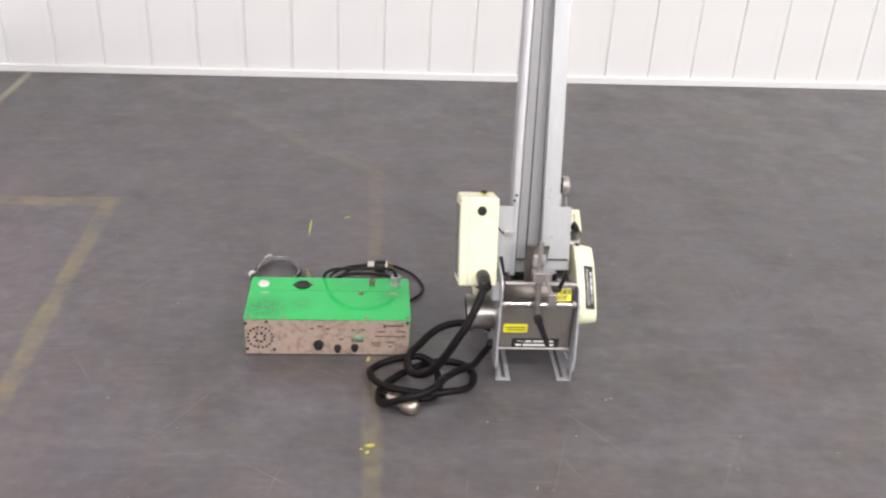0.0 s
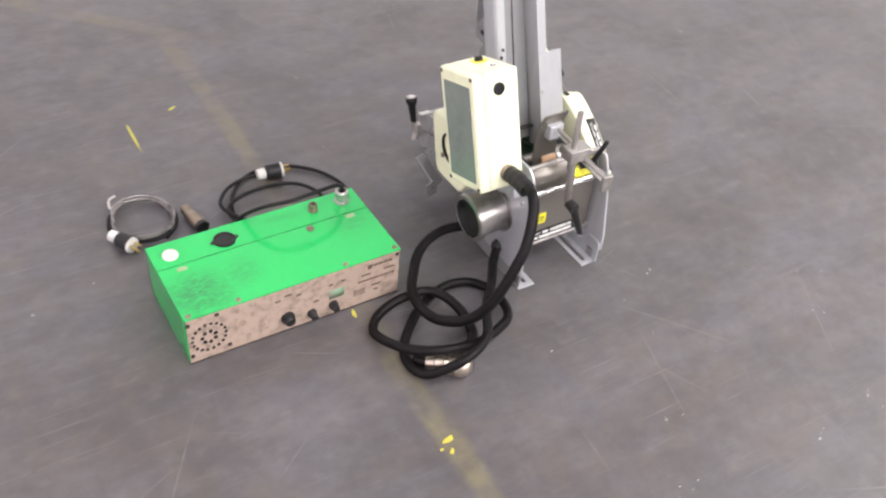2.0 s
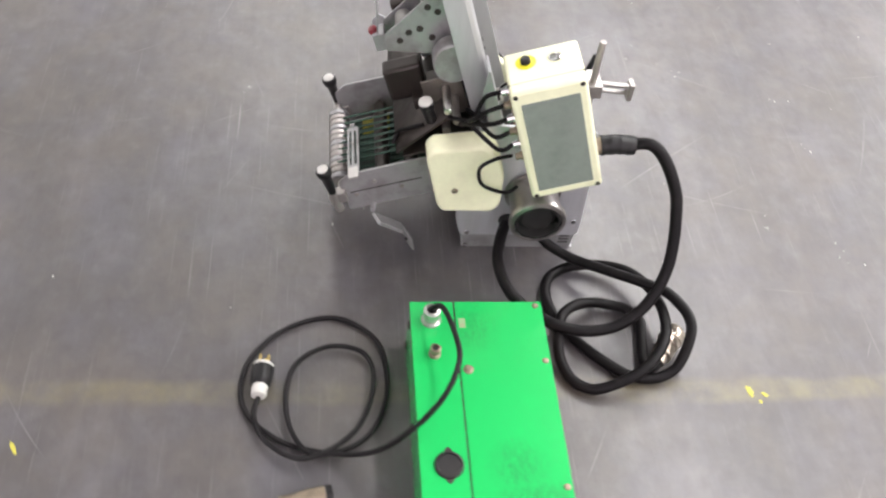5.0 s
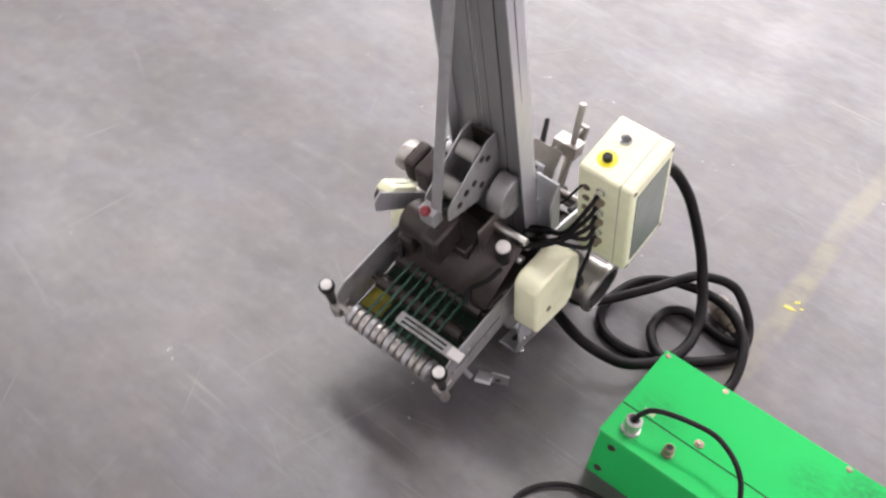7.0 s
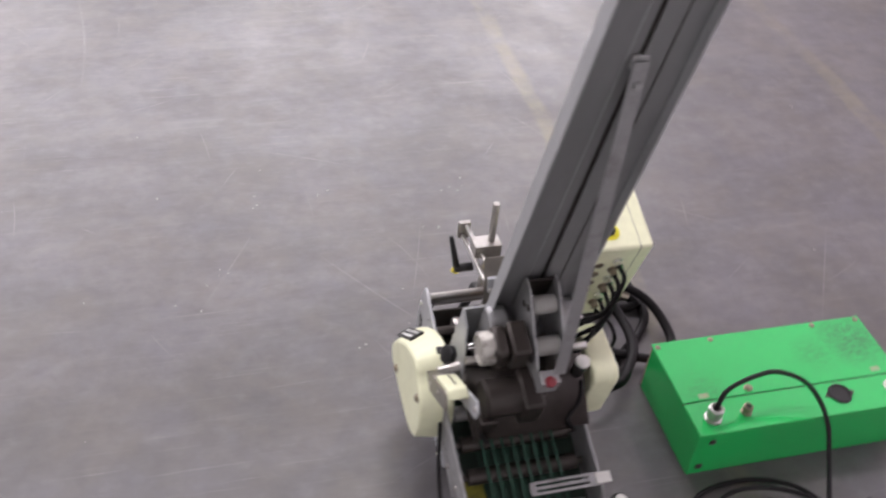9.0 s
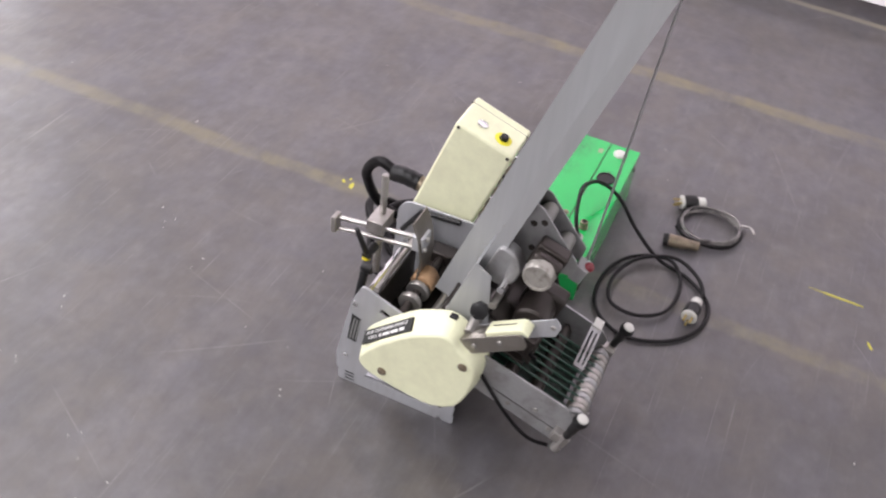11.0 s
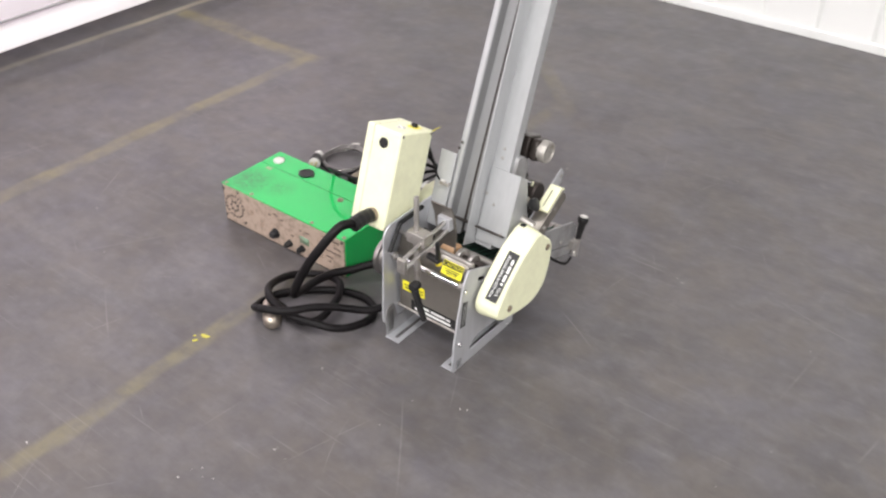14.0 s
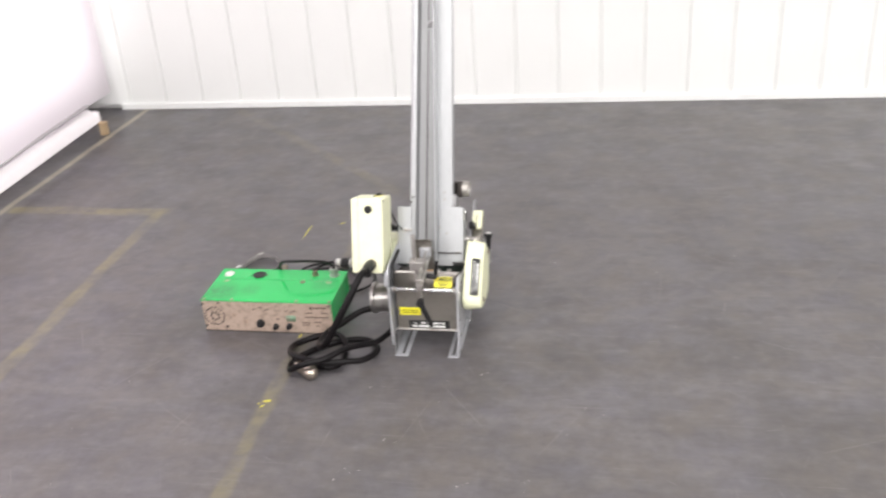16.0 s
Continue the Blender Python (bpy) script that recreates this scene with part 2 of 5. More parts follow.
def green_paint():
    n = Nodes("green_enamel")
    big, fine = n.noise(7, 5, 0.6), n.noise(90, 5, 0.65, None, (2, 5, 1))
    scuff = n.noise(80, 6, 0.8, (1, 2.2, 1), (1, 7, 3))
    sep = n.node("ShaderNodeSeparateXYZ")
    n.link(n.coord, sep.inputs[0])

    def smudge(cx, cy, r):
        dx, dy = n.math("SUBTRACT", sep.outputs[0], cx), n.math("SUBTRACT", sep.outputs[1], cy)
        d = n.math("SQRT", n.math("ADD", n.math("MULTIPLY", dx, dx), n.math("MULTIPLY", dy, dy)))
        return n.math("MULTIPLY", n.ramp(d, r, r * 0.3), n.ramp(scuff, 0.36, 0.62))
    worn = n.math("MAXIMUM", smudge(-0.180, -0.055, 0.085), n.math("MULTIPLY", smudge(-0.085, -0.035, 0.055), 0.5))
    worn = n.math("MAXIMUM", worn, n.math("MULTIPLY", smudge(0.175, 0.02, 0.06), 0.5))
    col = n.mix(n.ramp(big, 0.4, 0.75, 0, 0.3), (0.018, 0.43, 0.098), (0.015, 0.35, 0.082))
    col = n.mix(n.math("MULTIPLY", worn, 0.75), col, (0.025, 0.075, 0.04))
    col = n.mix(n.ramp(fine, 0.66, 0.78, 0, 0.4), col, (0.07, 0.22, 0.1))
    n.out("Base Color", col)
    n.out("Roughness", n.ramp(scuff, 0.3, 0.7, 0.09, 0.20))
    n.bump(fine, 0.06, 0.001)
    return n.mat


green = green_paint()


def concrete_floor():
    """Sealed dark concrete: cloudy tone, tyre-dark streaks, pale scratches, and worn yellow lines."""
    n = Nodes("sealed_concrete")
    sep = n.node("ShaderNodeSeparateXYZ")
    n.link(n.coord, sep.inputs[0])
    X, Y = sep.outputs[0], sep.outputs[1]
    cloud, mid, fine = n.noise(0.9, 4, 0.6), n.noise(4.5, 4, 0.55, None, (4, 2, 0)), n.noise(60, 3, 0.6, None, (1, 1, 1))
    drag = n.noise(2.0, 6, 0.68, (0.7, 1.7, 1), (9, 3, 0))
    tint = n.noise(2.6, 4, 0.6, None, (5, 11, 3))
    col = n.mix(n.ramp(cloud, 0.3, 0.72), (0.074, 0.069, 0.0715), (0.116, 0.109, 0.112))
    col = n.mix(n.ramp(mid, 0.42, 0.74, 0, 0.68), col, (0.062, 0.057, 0.058))
    col = n.mix(n.ramp(drag, 0.50, 0.72, 0, 0.52), col, (0.150, 0.140, 0.144))
    col = n.mix(n.ramp(tint, 0.50, 0.70, 0, 0.55), col, (0.098, 0.088, 0.080))
    col = n.mix(n.ramp(tint, 0.46, 0.30, 0, 0.45), col, (0.104, 0.104, 0.112))
    col = n.mix(n.ramp(fine, 0.40, 0.75, 0, 0.28), col, (0.055, 0.050, 0.052))
    blot = n.noise(3.1, 3, 0.6, None, (17, 5, 2))
    col = n.mix(n.ramp(blot, 0.52, 0.80, 0, 0.7), col, (0.050, 0.045, 0.044))

    # smears and fine brushed scuffs, drawn out along the way that loads were dragged
    def brushed(angle, along, across, offset):
        m = n.node("ShaderNodeMapping")
        m.inputs["Location"].default_value = (offset, offset * 0.6, 0)
        m.inputs["Rotation"].default_value = (0, 0, radians(angle))
        m.inputs["Scale"].default_value = (along, across, 1)
        n.link(n.coord, m.inputs[0])
        t = n.node("ShaderNodeTexNoise", Scale=1.0, Detail=4.0, Roughness=0.62)
        n.link(m.outputs[0], t.inputs["Vector"])
        return t.outputs["Fac"]
    smear, smear2 = brushed(62, 2.2, 9.0, 3.1), brushed(-24, 2.6, 8.0, 8.7)
    col = n.mix(n.ramp(smear, 0.50, 0.76, 0, 0.45), col, (0.050, 0.046, 0.048))
    col = n.mix(n.ramp(smear2, 0.54, 0.74, 0, 0.42), col, (0.150, 0.141, 0.146))
    mottle = n.noise(15, 4, 0.55, None, (3, 9, 1))
    col = n.mix(n.ramp(mottle, 0.46, 0.76, 0, 0.26), col, (0.054, 0.049, 0.050))
    col = n.mix(n.ramp(mottle, 0.46, 0.28, 0, 0.30), col, (0.142, 0.134, 0.138))
    tint2, dab = n.noise(8.5, 4, 0.6, None, (2, 13, 5)), n.noise(23, 3, 0.5, (1, 1.4, 1), (6, 6, 1))
    col = n.mix(n.ramp(tint2, 0.48, 0.66, 0, 0.45), col, (0.104, 0.090, 0.076))
    col = n.mix(n.ramp(tint2, 0.47, 0.30, 0, 0.50), col, (0.094, 0.090, 0.106))
    col = n.mix(n.ramp(dab, 0.50, 0.90, 0, 0.45), col, (0.042, 0.037, 0.038))
    col = n.mix(n.ramp(dab, 0.44, 0.14, 0, 0.35), col, (0.165, 0.155, 0.162))
    where = n.noise(1.9, 3, 0.6, None, (21, 4, 0))
    hair = n.math("MULTIPLY", n.ramp(brushed(50, 3.0, 150.0, 1.3), 0.60, 0.74), n.ramp(where, 0.48, 0.62))
    hair2 = n.math("MULTIPLY", n.ramp(brushed(-8, 3.5, 170.0, 5.9), 0.61, 0.74), n.ramp(where, 0.52, 0.40))
    col = n.mix(n.math("MULTIPLY", n.math("MAXIMUM", hair, hair2), 0.52), col, (0.24, 0.226, 0.23))

    # worn paint: bands along x or y, or on a slant
    def band(value, centre, half):
        return n.ramp(n.math("ABSOLUTE", n.math("SUBTRACT", value, centre)), half + 0.008, half - 0.008)

    def between(value, a, b):
        return n.math("MULTIPLY", n.ramp(value, a - 0.03, a + 0.03), n.ramp(value, b + 0.03, b - 0.03))
    wobble = n.math("MULTIPLY", n.math("SUBTRACT", mid, 0.5), 0.05)
    Xw, Yw = n.math("ADD", X, wobble), n.math("ADD", Y, wobble)
    lines = n.math("MULTIPLY", band(Xw, 0.36, 0.023), n.ramp(Y, 1.35, 1.15))
    lines = n.math("MAXIMUM", lines, n.math("MULTIPLY", band(Xw, -0.600, 0.028), n.math("MULTIPLY", n.ramp(Y, 0.98, 0.95), n.ramp(Y, -1.3, -0.3, 0.35, 1.35))))
    lines = n.math("MAXIMUM", lines, n.math("MULTIPLY", band(Yw, 0.945, 0.035), n.math("MULTIPLY", between(X, -1.33, -0.565), 1.6)))
    slant = n.math("ADD", n.math("MULTIPLY", X, 0.695), n.math("MULTIPLY", Y, 0.719))
    lines = n.math("MAXIMUM", lines, n.math("MULTIPLY", n.math("MULTIPLY", band(slant, 1.148, 0.028), between(X, -0.75, 0.42)), 0.6))
    # tan strip by the skirt; its edge highlight, stronger northwards, is in the colour
    edge = n.math("SUBTRACT", n.math("ADD", X, n.math("MULTIPLY", wobble, 0.4)), n.math("MULTIPLY", Y, 0.045))
    rim = n.math("MULTIPLY", n.math("MULTIPLY", band(edge, -1.400, 0.016), n.ramp(Y, -0.3, 1.0, 0.1, 1.0)), n.ramp(mid, 0.3, 0.6, 0.95, 0.55))
    patch = n.noise(7, 5, 0.7, None, (0, 8, 0))
    flake = n.math("MULTIPLY", n.ramp(patch, 0.36, 0.66, 0.03, 0.48), n.ramp(cloud, 0.35, 0.6, 0.5, 1.0))
    col = n.mix(n.math("MULTIPLY", lines, flake), col, (0.23, 0.20, 0.085))
    # strip's own tan and its painted highlight together
    col = n.mix(rim, col, (0.34, 0.30, 0.22))

    # old oil stains with ragged edges
    for cx, cy, rx, ry, depth in ((0.56, 0.85, 0.12, 0.07, 0.6), (0.80, 0.90, 0.10, 0.06, 0.5), (0.49, 1.00, 0.08, 0.06, 0.5), (0.81, 1.40, 0.22, 0.09, 0.4), (1.80, 0.57, 0.14, 0.22, 0.22),
                                  (1.15, -0.86, 0.05, 0.07, 0.6), (0.35, -0.456, 0.018, 0.012, 0.7), (1.9, -0.47, 0.12, 0.2, 0.4), (1.28, -0.93, 0.05, 0.10, 0.5)):
        dx, dy = n.math("DIVIDE", n.math("SUBTRACT", X, cx), rx), n.math("DIVIDE", n.math("SUBTRACT", Y, cy), ry)
        d = n.math("SQRT", n.math("ADD", n.math("MULTIPLY", dx, dx), n.math("MULTIPLY", dy, dy)))
        d = n.math("ADD", d, n.math("MULTIPLY", n.math("SUBTRACT", patch, 0.5), 1.3))
        col = n.mix(n.ramp(d, 1.5, -0.2, 0, depth * 0.55), col, (0.052, 0.046, 0.042))

    # single short scratches, one to a cell, turned at random and slightly bent
    def scratches(scale, reach, wide, keep, shift):
        m = n.node("ShaderNodeMapping")
        m.inputs["Location"].default_value = (shift, shift * 0.7, 0)
        n.link(n.coord, m.inputs[0])
        vor = n.node("ShaderNodeTexVoronoi", Scale=scale, Randomness=1.0)
        vor.voronoi_dimensions = "2D"
        n.link(m.outputs[0], vor.inputs["Vector"])
        off = n.t.nodes.new("ShaderNodeVectorMath")
        off.operation = "SUBTRACT"
        n.link(m.outputs[0], off.inputs[0])
        n.link(vor.outputs["Position"], off.inputs[1])
        d, rnd = n.node("ShaderNodeSeparateXYZ"), n.node("ShaderNodeSeparateColor")
        n.link(off.outputs[0], d.inputs[0])
        n.link(vor.outputs["Color"], rnd.inputs[0])
        turn = n.math("MULTIPLY", rnd.outputs[0], 3.14)
        c, k = n.math("COSINE", turn), n.math("SINE", turn)
        along = n.math("ADD", n.math("MULTIPLY", d.outputs[0], c), n.math("MULTIPLY", d.outputs[1], k))
        across = n.math("SUBTRACT", n.math("MULTIPLY", d.outputs[1], c), n.math("MULTIPLY", d.outputs[0], k))
        bend = n.math("MULTIPLY", n.math("MULTIPLY", along, along), n.math("SUBTRACT", rnd.outputs[1], 0.5))
        across = n.math("ABSOLUTE", n.math("ADD", across, n.math("MULTIPLY", bend, 0.5 * scale)))
        length = n.math("MULTIPLY", n.math("ADD", rnd.outputs[1], 0.25), reach)
        ends = n.ramp(n.math("DIVIDE", n.math("ABSOLUTE", along), length), 1.0, 0.3)
        line = n.math("MULTIPLY", n.ramp(across, wide, wide * 0.3), ends)
        return n.math("MULTIPLY", line, n.ramp(rnd.outputs[2], keep, keep + 0.3))
    cut = n.math("MAXIMUM", scratches(2.2, 0.16, 0.0022, 0.35, 3.0), scratches(4.5, 0.08, 0.0016, 0.3, 7.3))
    cut = n.math("MAXIMUM", cut, scratches(1.3, 0.26, 0.0030, 0.45, 11.9))
    col = n.mix(n.math("MULTIPLY", cut, n.ramp(mottle, 0.35, 0.6, 0.05, 0.36)), col, (0.25, 0.235, 0.237))
    n.out("Base Color", col)
    gloss = n.math("ADD", n.ramp(mid, 0.34, 0.66, 0.29, 0.38), n.ramp(drag, 0.35, 0.65, 0.0, 0.06))
    gloss = n.math("ADD", gloss, n.ramp(mottle, 0.25, 0.75, 0.0, 0.05))
    n.out("Roughness", gloss)
    n.out("Specular IOR Level", 0.60)
    ripple = n.math("ADD", n.math("MULTIPLY", n.noise(6.5, 4, 0.5, None, (7, 1, 0)), 0.58), n.math("MULTIPLY", n.noise(38, 2, 0.5, (1, 1.9, 1), (2, 6, 0)), 0.26))
    n.bump(ripple, 0.30, 0.004)
    return n.mat


def wall_paint(name, base, dirt):
    n = Nodes(name)
    big, fine = n.noise(1.3, 5, 0.6), n.noise(45, 4, 0.6)
    streak = n.noise(3.0, 4, 0.6, (2.5, 2.5, 0.25), (2, 0, 4))
    col = n.mix(n.ramp(big, 0.35, 0.75, 0, 0.35), base, tuple(c * 0.9 for c in base))
    col = n.mix(n.ramp(streak, 0.55, 0.75, 0, 0.35), col, dirt)
    n.out("Base Color", col)
    n.out("Roughness", n.ramp(fine, 0.3, 0.7, 0.38, 0.55))
    n.bump(fine, 0.05, 0.002)
    return n.mat


floor_mat = concrete_floor()
panel_white = wall_paint("white_wall_panel", (0.80, 0.81, 0.795), (0.66, 0.66, 0.63))
sheet_white = wall_paint("white_sheeting", (0.84, 0.80, 0.82), (0.74, 0.70, 0.72))
connector_metal = surface("dull_plated_metal", (0.50, 0.49, 0.47), (0.22, 0.19, 0.16), 0.34, 0.8, 110, 50, None, 0.5, 0.08, 0.05)
collar_metal = surface("stained_plated_steel", (0.36, 0.345, 0.33), (0.08, 0.07, 0.065), 0.30, 0.9, 90, 16, None, 0.85, 0.1, 0.05)
cloth = wall_paint("translucent_sheeting", (0.84, 0.79, 0.82), (0.76, 0.72, 0.74))
glow = cloth.node_tree.nodes.new("ShaderNodeBsdfTranslucent")
glow.inputs[0].default_value = (0.85, 0.80, 0.83, 1)
both = cloth.node_tree.nodes.new("ShaderNodeMixShader")
both.inputs[0].default_value = 0.62
cloth.node_tree.links.new(cloth.node_tree.nodes["Principled BSDF"].outputs[0], both.inputs[1])
cloth.node_tree.links.new(glow.outputs[0], both.inputs[2])
cloth.node_tree.links.new(both.outputs[0], cloth.node_tree.nodes["Material Output"].inputs[0])
# grey of the shadow line above the skirt
ledge_shadow_grey = wall_paint("ledge_shadow_grey", (0.40, 0.38, 0.39), (0.30, 0.28, 0.29))
# greys of the unseen ceiling and walls, kept dark to limit bounced light
roof_grey = wall_paint("ceiling_sheeting", (0.20, 0.20, 0.195), (0.15, 0.15, 0.145))
block_grey = wall_paint("unseen_wall_grey", (0.26, 0.255, 0.25), (0.2, 0.2, 0.19))


# ---- the hall ----
X0, X1, Y0, Y1 = -1.45, 16.0, -18.0, 2.31
XW, YS = -9.5, -3.2  # the hall is wider to the south of the sheeting
NORTH = Matrix.Translation((0, 2.365, 0)) @ Matrix.Rotation(radians(1.3), 4, "Z") @ Matrix.Translation((0, -2.31, 0))


def setting(name, bm, material, label, category):
    if name in ("wall_north", "baseboard"):
        bm.transform(NORTH)
    ob = part(name, bm, material, None)
    return tagged(ob, label, category, kind="structure")


bm = bmesh.new()
bmesh.ops.create_grid(bm, x_segments=40, y_segments=30, size=0.5)
bmesh.ops.scale(bm, vec=(X1 - XW + 0.6, Y1 - Y0 + 0.6, 1), verts=bm.verts)
bmesh.ops.translate(bm, vec=((XW + X1) / 2, (Y0 + Y1) / 2, 0), verts=bm.verts)
setting("floor", bm, floor_mat, "worn dark grey sealed concrete floor with faded yellow lines", "floor")


wall = setting("wall_north", box(X0 - 0.3, X1 + 0.3, Y1 + 0.03, Y1 + 0.2, 0, CEILING), panel_white, "white ribbed metal liner wall", "wall")
# one liner panel: a flat face towards the hall and a narrow groove at its edge
PITCH = 0.2235
bm = bmesh.new()
prof = [(0, 0), (PITCH - 0.015, 0), (PITCH - 0.011, 0.011), (PITCH - 0.005, 0.011), (PITCH - 0.001, 0), (PITCH, 0), (PITCH, 0.018), (0, 0.018)]
low = [bm.verts.new((px, Y1 + d, 0.03)) for px, d in prof]
top = [bm.verts.new((px, Y1 + d, CEILING)) for px, d in prof]
for k in range(len(prof)):
    bm.faces.new((low[k - 1], low[k], top[k], top[k - 1]))
bm.faces.new(low)
bm.faces.new(top)
bmesh.ops.recalc_face_normals(bm, faces=bm.faces)
liner = bpy.data.meshes.new("wall_panel")
bm.to_mesh(liner)
bm.free()
liner.materials.append(panel_white)
for k in range(78):
    ob = new("wall_panel", liner)
    ob.parent = wall
    ob.matrix_basis = NORTH @ Matrix.Translation((-1.383 - PITCH + k * PITCH, 0, 0))
setting("baseboard", box(X0, X1, Y1 - 0.014, Y1 + 0.03, 0.0, 0.035, 0.003), panel_white, "white metal trim at the wall's foot", "trim")
# unseen walls and ceiling close the hall and hold down the fill light
setting("wall_south", box(XW - 0.2, X1 + 0.2, Y0 - 0.2, Y0, 0, CEILING), block_grey, "unseen plain grey wall", "wall")
setting("wall_east", box(X1, X1 + 0.2, Y0, Y1, 0, CEILING), block_grey, "unseen plain grey wall", "wall")
setting("wall_west", box(X0 - 0.45, X0 - 0.25, YS, Y1 + 0.2, 0, CEILING), block_grey, "unseen plain grey wall", "wall")
setting("wall_inner", box(XW, X0 + 0.01, YS - 0.2, YS, 0, CEILING), block_grey, "unseen plain grey wall", "wall")
setting("wall_far_west", box(XW - 0.2, XW, Y0, YS - 0.2, 0, CEILING), block_grey, "unseen plain grey wall", "wall")
setting("ceiling", box(XW - 0.2, X1 + 0.2, Y0 - 0.2, Y1 + 0.2, CEILING, CEILING + 0.15), roof_grey, "unseen grey hall ceiling", "ceiling")

# daylight behind the sheeting, in the opening that it closes
day = bpy.data.lights.new("opening_daylight", "AREA")
day.shape, day.size, day.size_y, day.energy, day.color = "RECTANGLE", 5.2, 3.8, 135, (1.0, 0.93, 0.97)
new("opening_daylight", day).matrix_world = Matrix.Translation((X0 - 0.2, -0.45, 2.15)) @ Matrix.Rotation(radians(-90), 4, "Y") @ Matrix.Rotation(radians(90), 4, "Z")

# hanging white sheeting with a flared skirt that stands off the floor
curtain = thing("hanging_sheeting", (X0, 0, 0.1), "white plastic sheeting along the wall with flared skirt", "curtain")
bm = bmesh.new()
prev = None
yy = YS + 0.01
while yy < Y1 - 0.02:
    dx = 0.012 * math.sin(yy * 2.3) + 0.006 * math.sin(yy * 6.1 + 1)
    cur = [bm.verts.new((X0 + 0.02 + dx * (0.3 + 0.7 * (1 - zz / CEILING)), yy, zz)) for zz in (0.145, 0.6, 1.6, CEILING)]
    if prev:
        for a in range(3):
            bm.faces.new((prev[a], cur[a], cur[a + 1], prev[a + 1]))
    prev = cur
    yy += 0.09
part("sheet", smooth(bm, 60), cloth, curtain)
bm = bmesh.new()
prof = [(-1.452, 0.150), (-1.440, 0.138), (-1.418, 0.131), (-1.395, 0.118), (-1.377, 0.098), (-1.369, 0.072), (-1.373, 0.070), (-1.381, 0.095), (-1.398, 0.113), (-1.420, 0.126), (-1.442, 0.132), (-1.456, 0.146)]
ends = [[bm.verts.new((x, y, z)) for x, z in prof] for y in (YS + 0.01, 1.93)]
for k in range(len(prof)):
    bm.faces.new((ends[0][k], ends[0][k - 1], ends[1][k - 1], ends[1][k]))
bm.faces.new(ends[1])
bmesh.ops.recalc_face_normals(bm, faces=bm.faces)
part("skirt", smooth(bm, 50), sheet_white, curtain, "flared white skirt raised off the floor")
# strip coloured as the ledge's shadow between sheet and skirt
part("ledge_shadow_line", box(X0 + 0.012, X0 + 0.040, YS + 0.02, 1.93, 0.156, 0.163, 0.001), ledge_shadow_grey, curtain, "thin grey strip for the shadow line over the skirt")
part("skirt_end", slab([(1.931, 0.066), (1.938, 0.066), (1.938, 0.112), (1.931, 0.126)], -1.44, -1.372, 0.001), sheet_white, curtain)
post = thing("wood_block", (-1.345, 1.92, 0), "small pale wooden block under the skirt", "block")
part("block", box(-1.372, -1.335, 1.900, 1.935, 0.0, 0.071, 0.003), wood, post)

# ceiling lamps: white fixtures in rows, each with its own light
for x0, pitch, count, ly, long_, wide, watts in ROWS:
    for k in range(count):
        cx = x0 + k * pitch
        lamp = thing("ceiling_lamp", (cx, ly, CEILING), "unseen white fluorescent fixture on the ceiling", "lamp", "ceiling lamps")
        part("housing", box(cx - long_ / 2 - 0.04, cx + long_ / 2 + 0.04, ly - wide / 2 - 0.04, ly + wide / 2 + 0.04, CEILING - 0.09, CEILING, 0.01), white_plastic, lamp)
        data = bpy.data.lights.new("tube_light", "AREA")
        data.shape, data.size, data.size_y, data.energy = "RECTANGLE", long_, wide, watts
        data.color = (1.0, 0.96, 0.955)
        new("tube_light", data).matrix_world = pose(cx, ly, CEILING - 0.1)

# ---- green control box ----
GW, GD, GH = 0.46, 0.225, 0.118
gb = thing("control_box", (GW / 2, GD / 2, 0), "scuffed green steel control box with tan front panel on floor", "control box")
part("case", box(0.0, GW, 0.004, GD, 0.0, GH - 0.0015, 0.003), green, gb)
part("lid", box(-0.001, GW + 0.001, -0.001, 0.150, GH - 0.001, GH + 0.002, 0.0009), green, gb, "green lid with a scuffed corner")
part("rear_strip", box(-0.001, GW + 0.001, 0.1525, GD + 0.001, GH - 0.001, GH + 0.0015, 0.0008), green, gb)
part("lid_seam", box(0.0, GW, 0.1495, 0.1530, GH - 0.004, GH + 0.0004), void_black, gb)
panel = part("front_panel", box(0.002, GW - 0.002, -0.0006, 0.006, 0.002, GH - 0.003, 0.0006), tan_panel, gb, "bare tan panel with knobs and vent holes")
part("bottom_flange", box(0.001, GW - 0.001, -0.002, 0.004, 0.0, 0.003, 0.0006), dark_metal, gb)


def dot(x, z, r, material, name="vent_hole", depth=0.0012):
    part(name, rod((x, -0.0004, z), (x, -0.0006 - depth, z), r, 8), material, panel)


for k in range(18):
    w = 2 * math.pi * k / 18
    dot(0.043 + 0.034 * math.cos(w), 0.058 + 0.034 * math.sin(w), 0.0034, void_black)
for k in range(7):
    w = 2 * math.pi * k / 7 + 0.4
    dot(0.043 + 0.014 * math.cos(w), 0.058 + 0.014 * math.sin(w), 0.0042, void_black)
for x, z in ((0.004, 0.104), (0.062, 0.110), (0.082, 0.018), (0.007, 0.020), (0.452, 0.110)):
    dot(x, z, 0.0048, dark_metal, "screw")
print_brown = surface("faded_print", (0.085, 0.058, 0.045), (0.2, 0.15, 0.12), 0.6, 0, 160, 70, None, 0.6)


def bar(x0, x1, z, h):
    part("text_line", box(x0, x1, -0.0012, -0.0004, z, z + h), print_brown, panel)


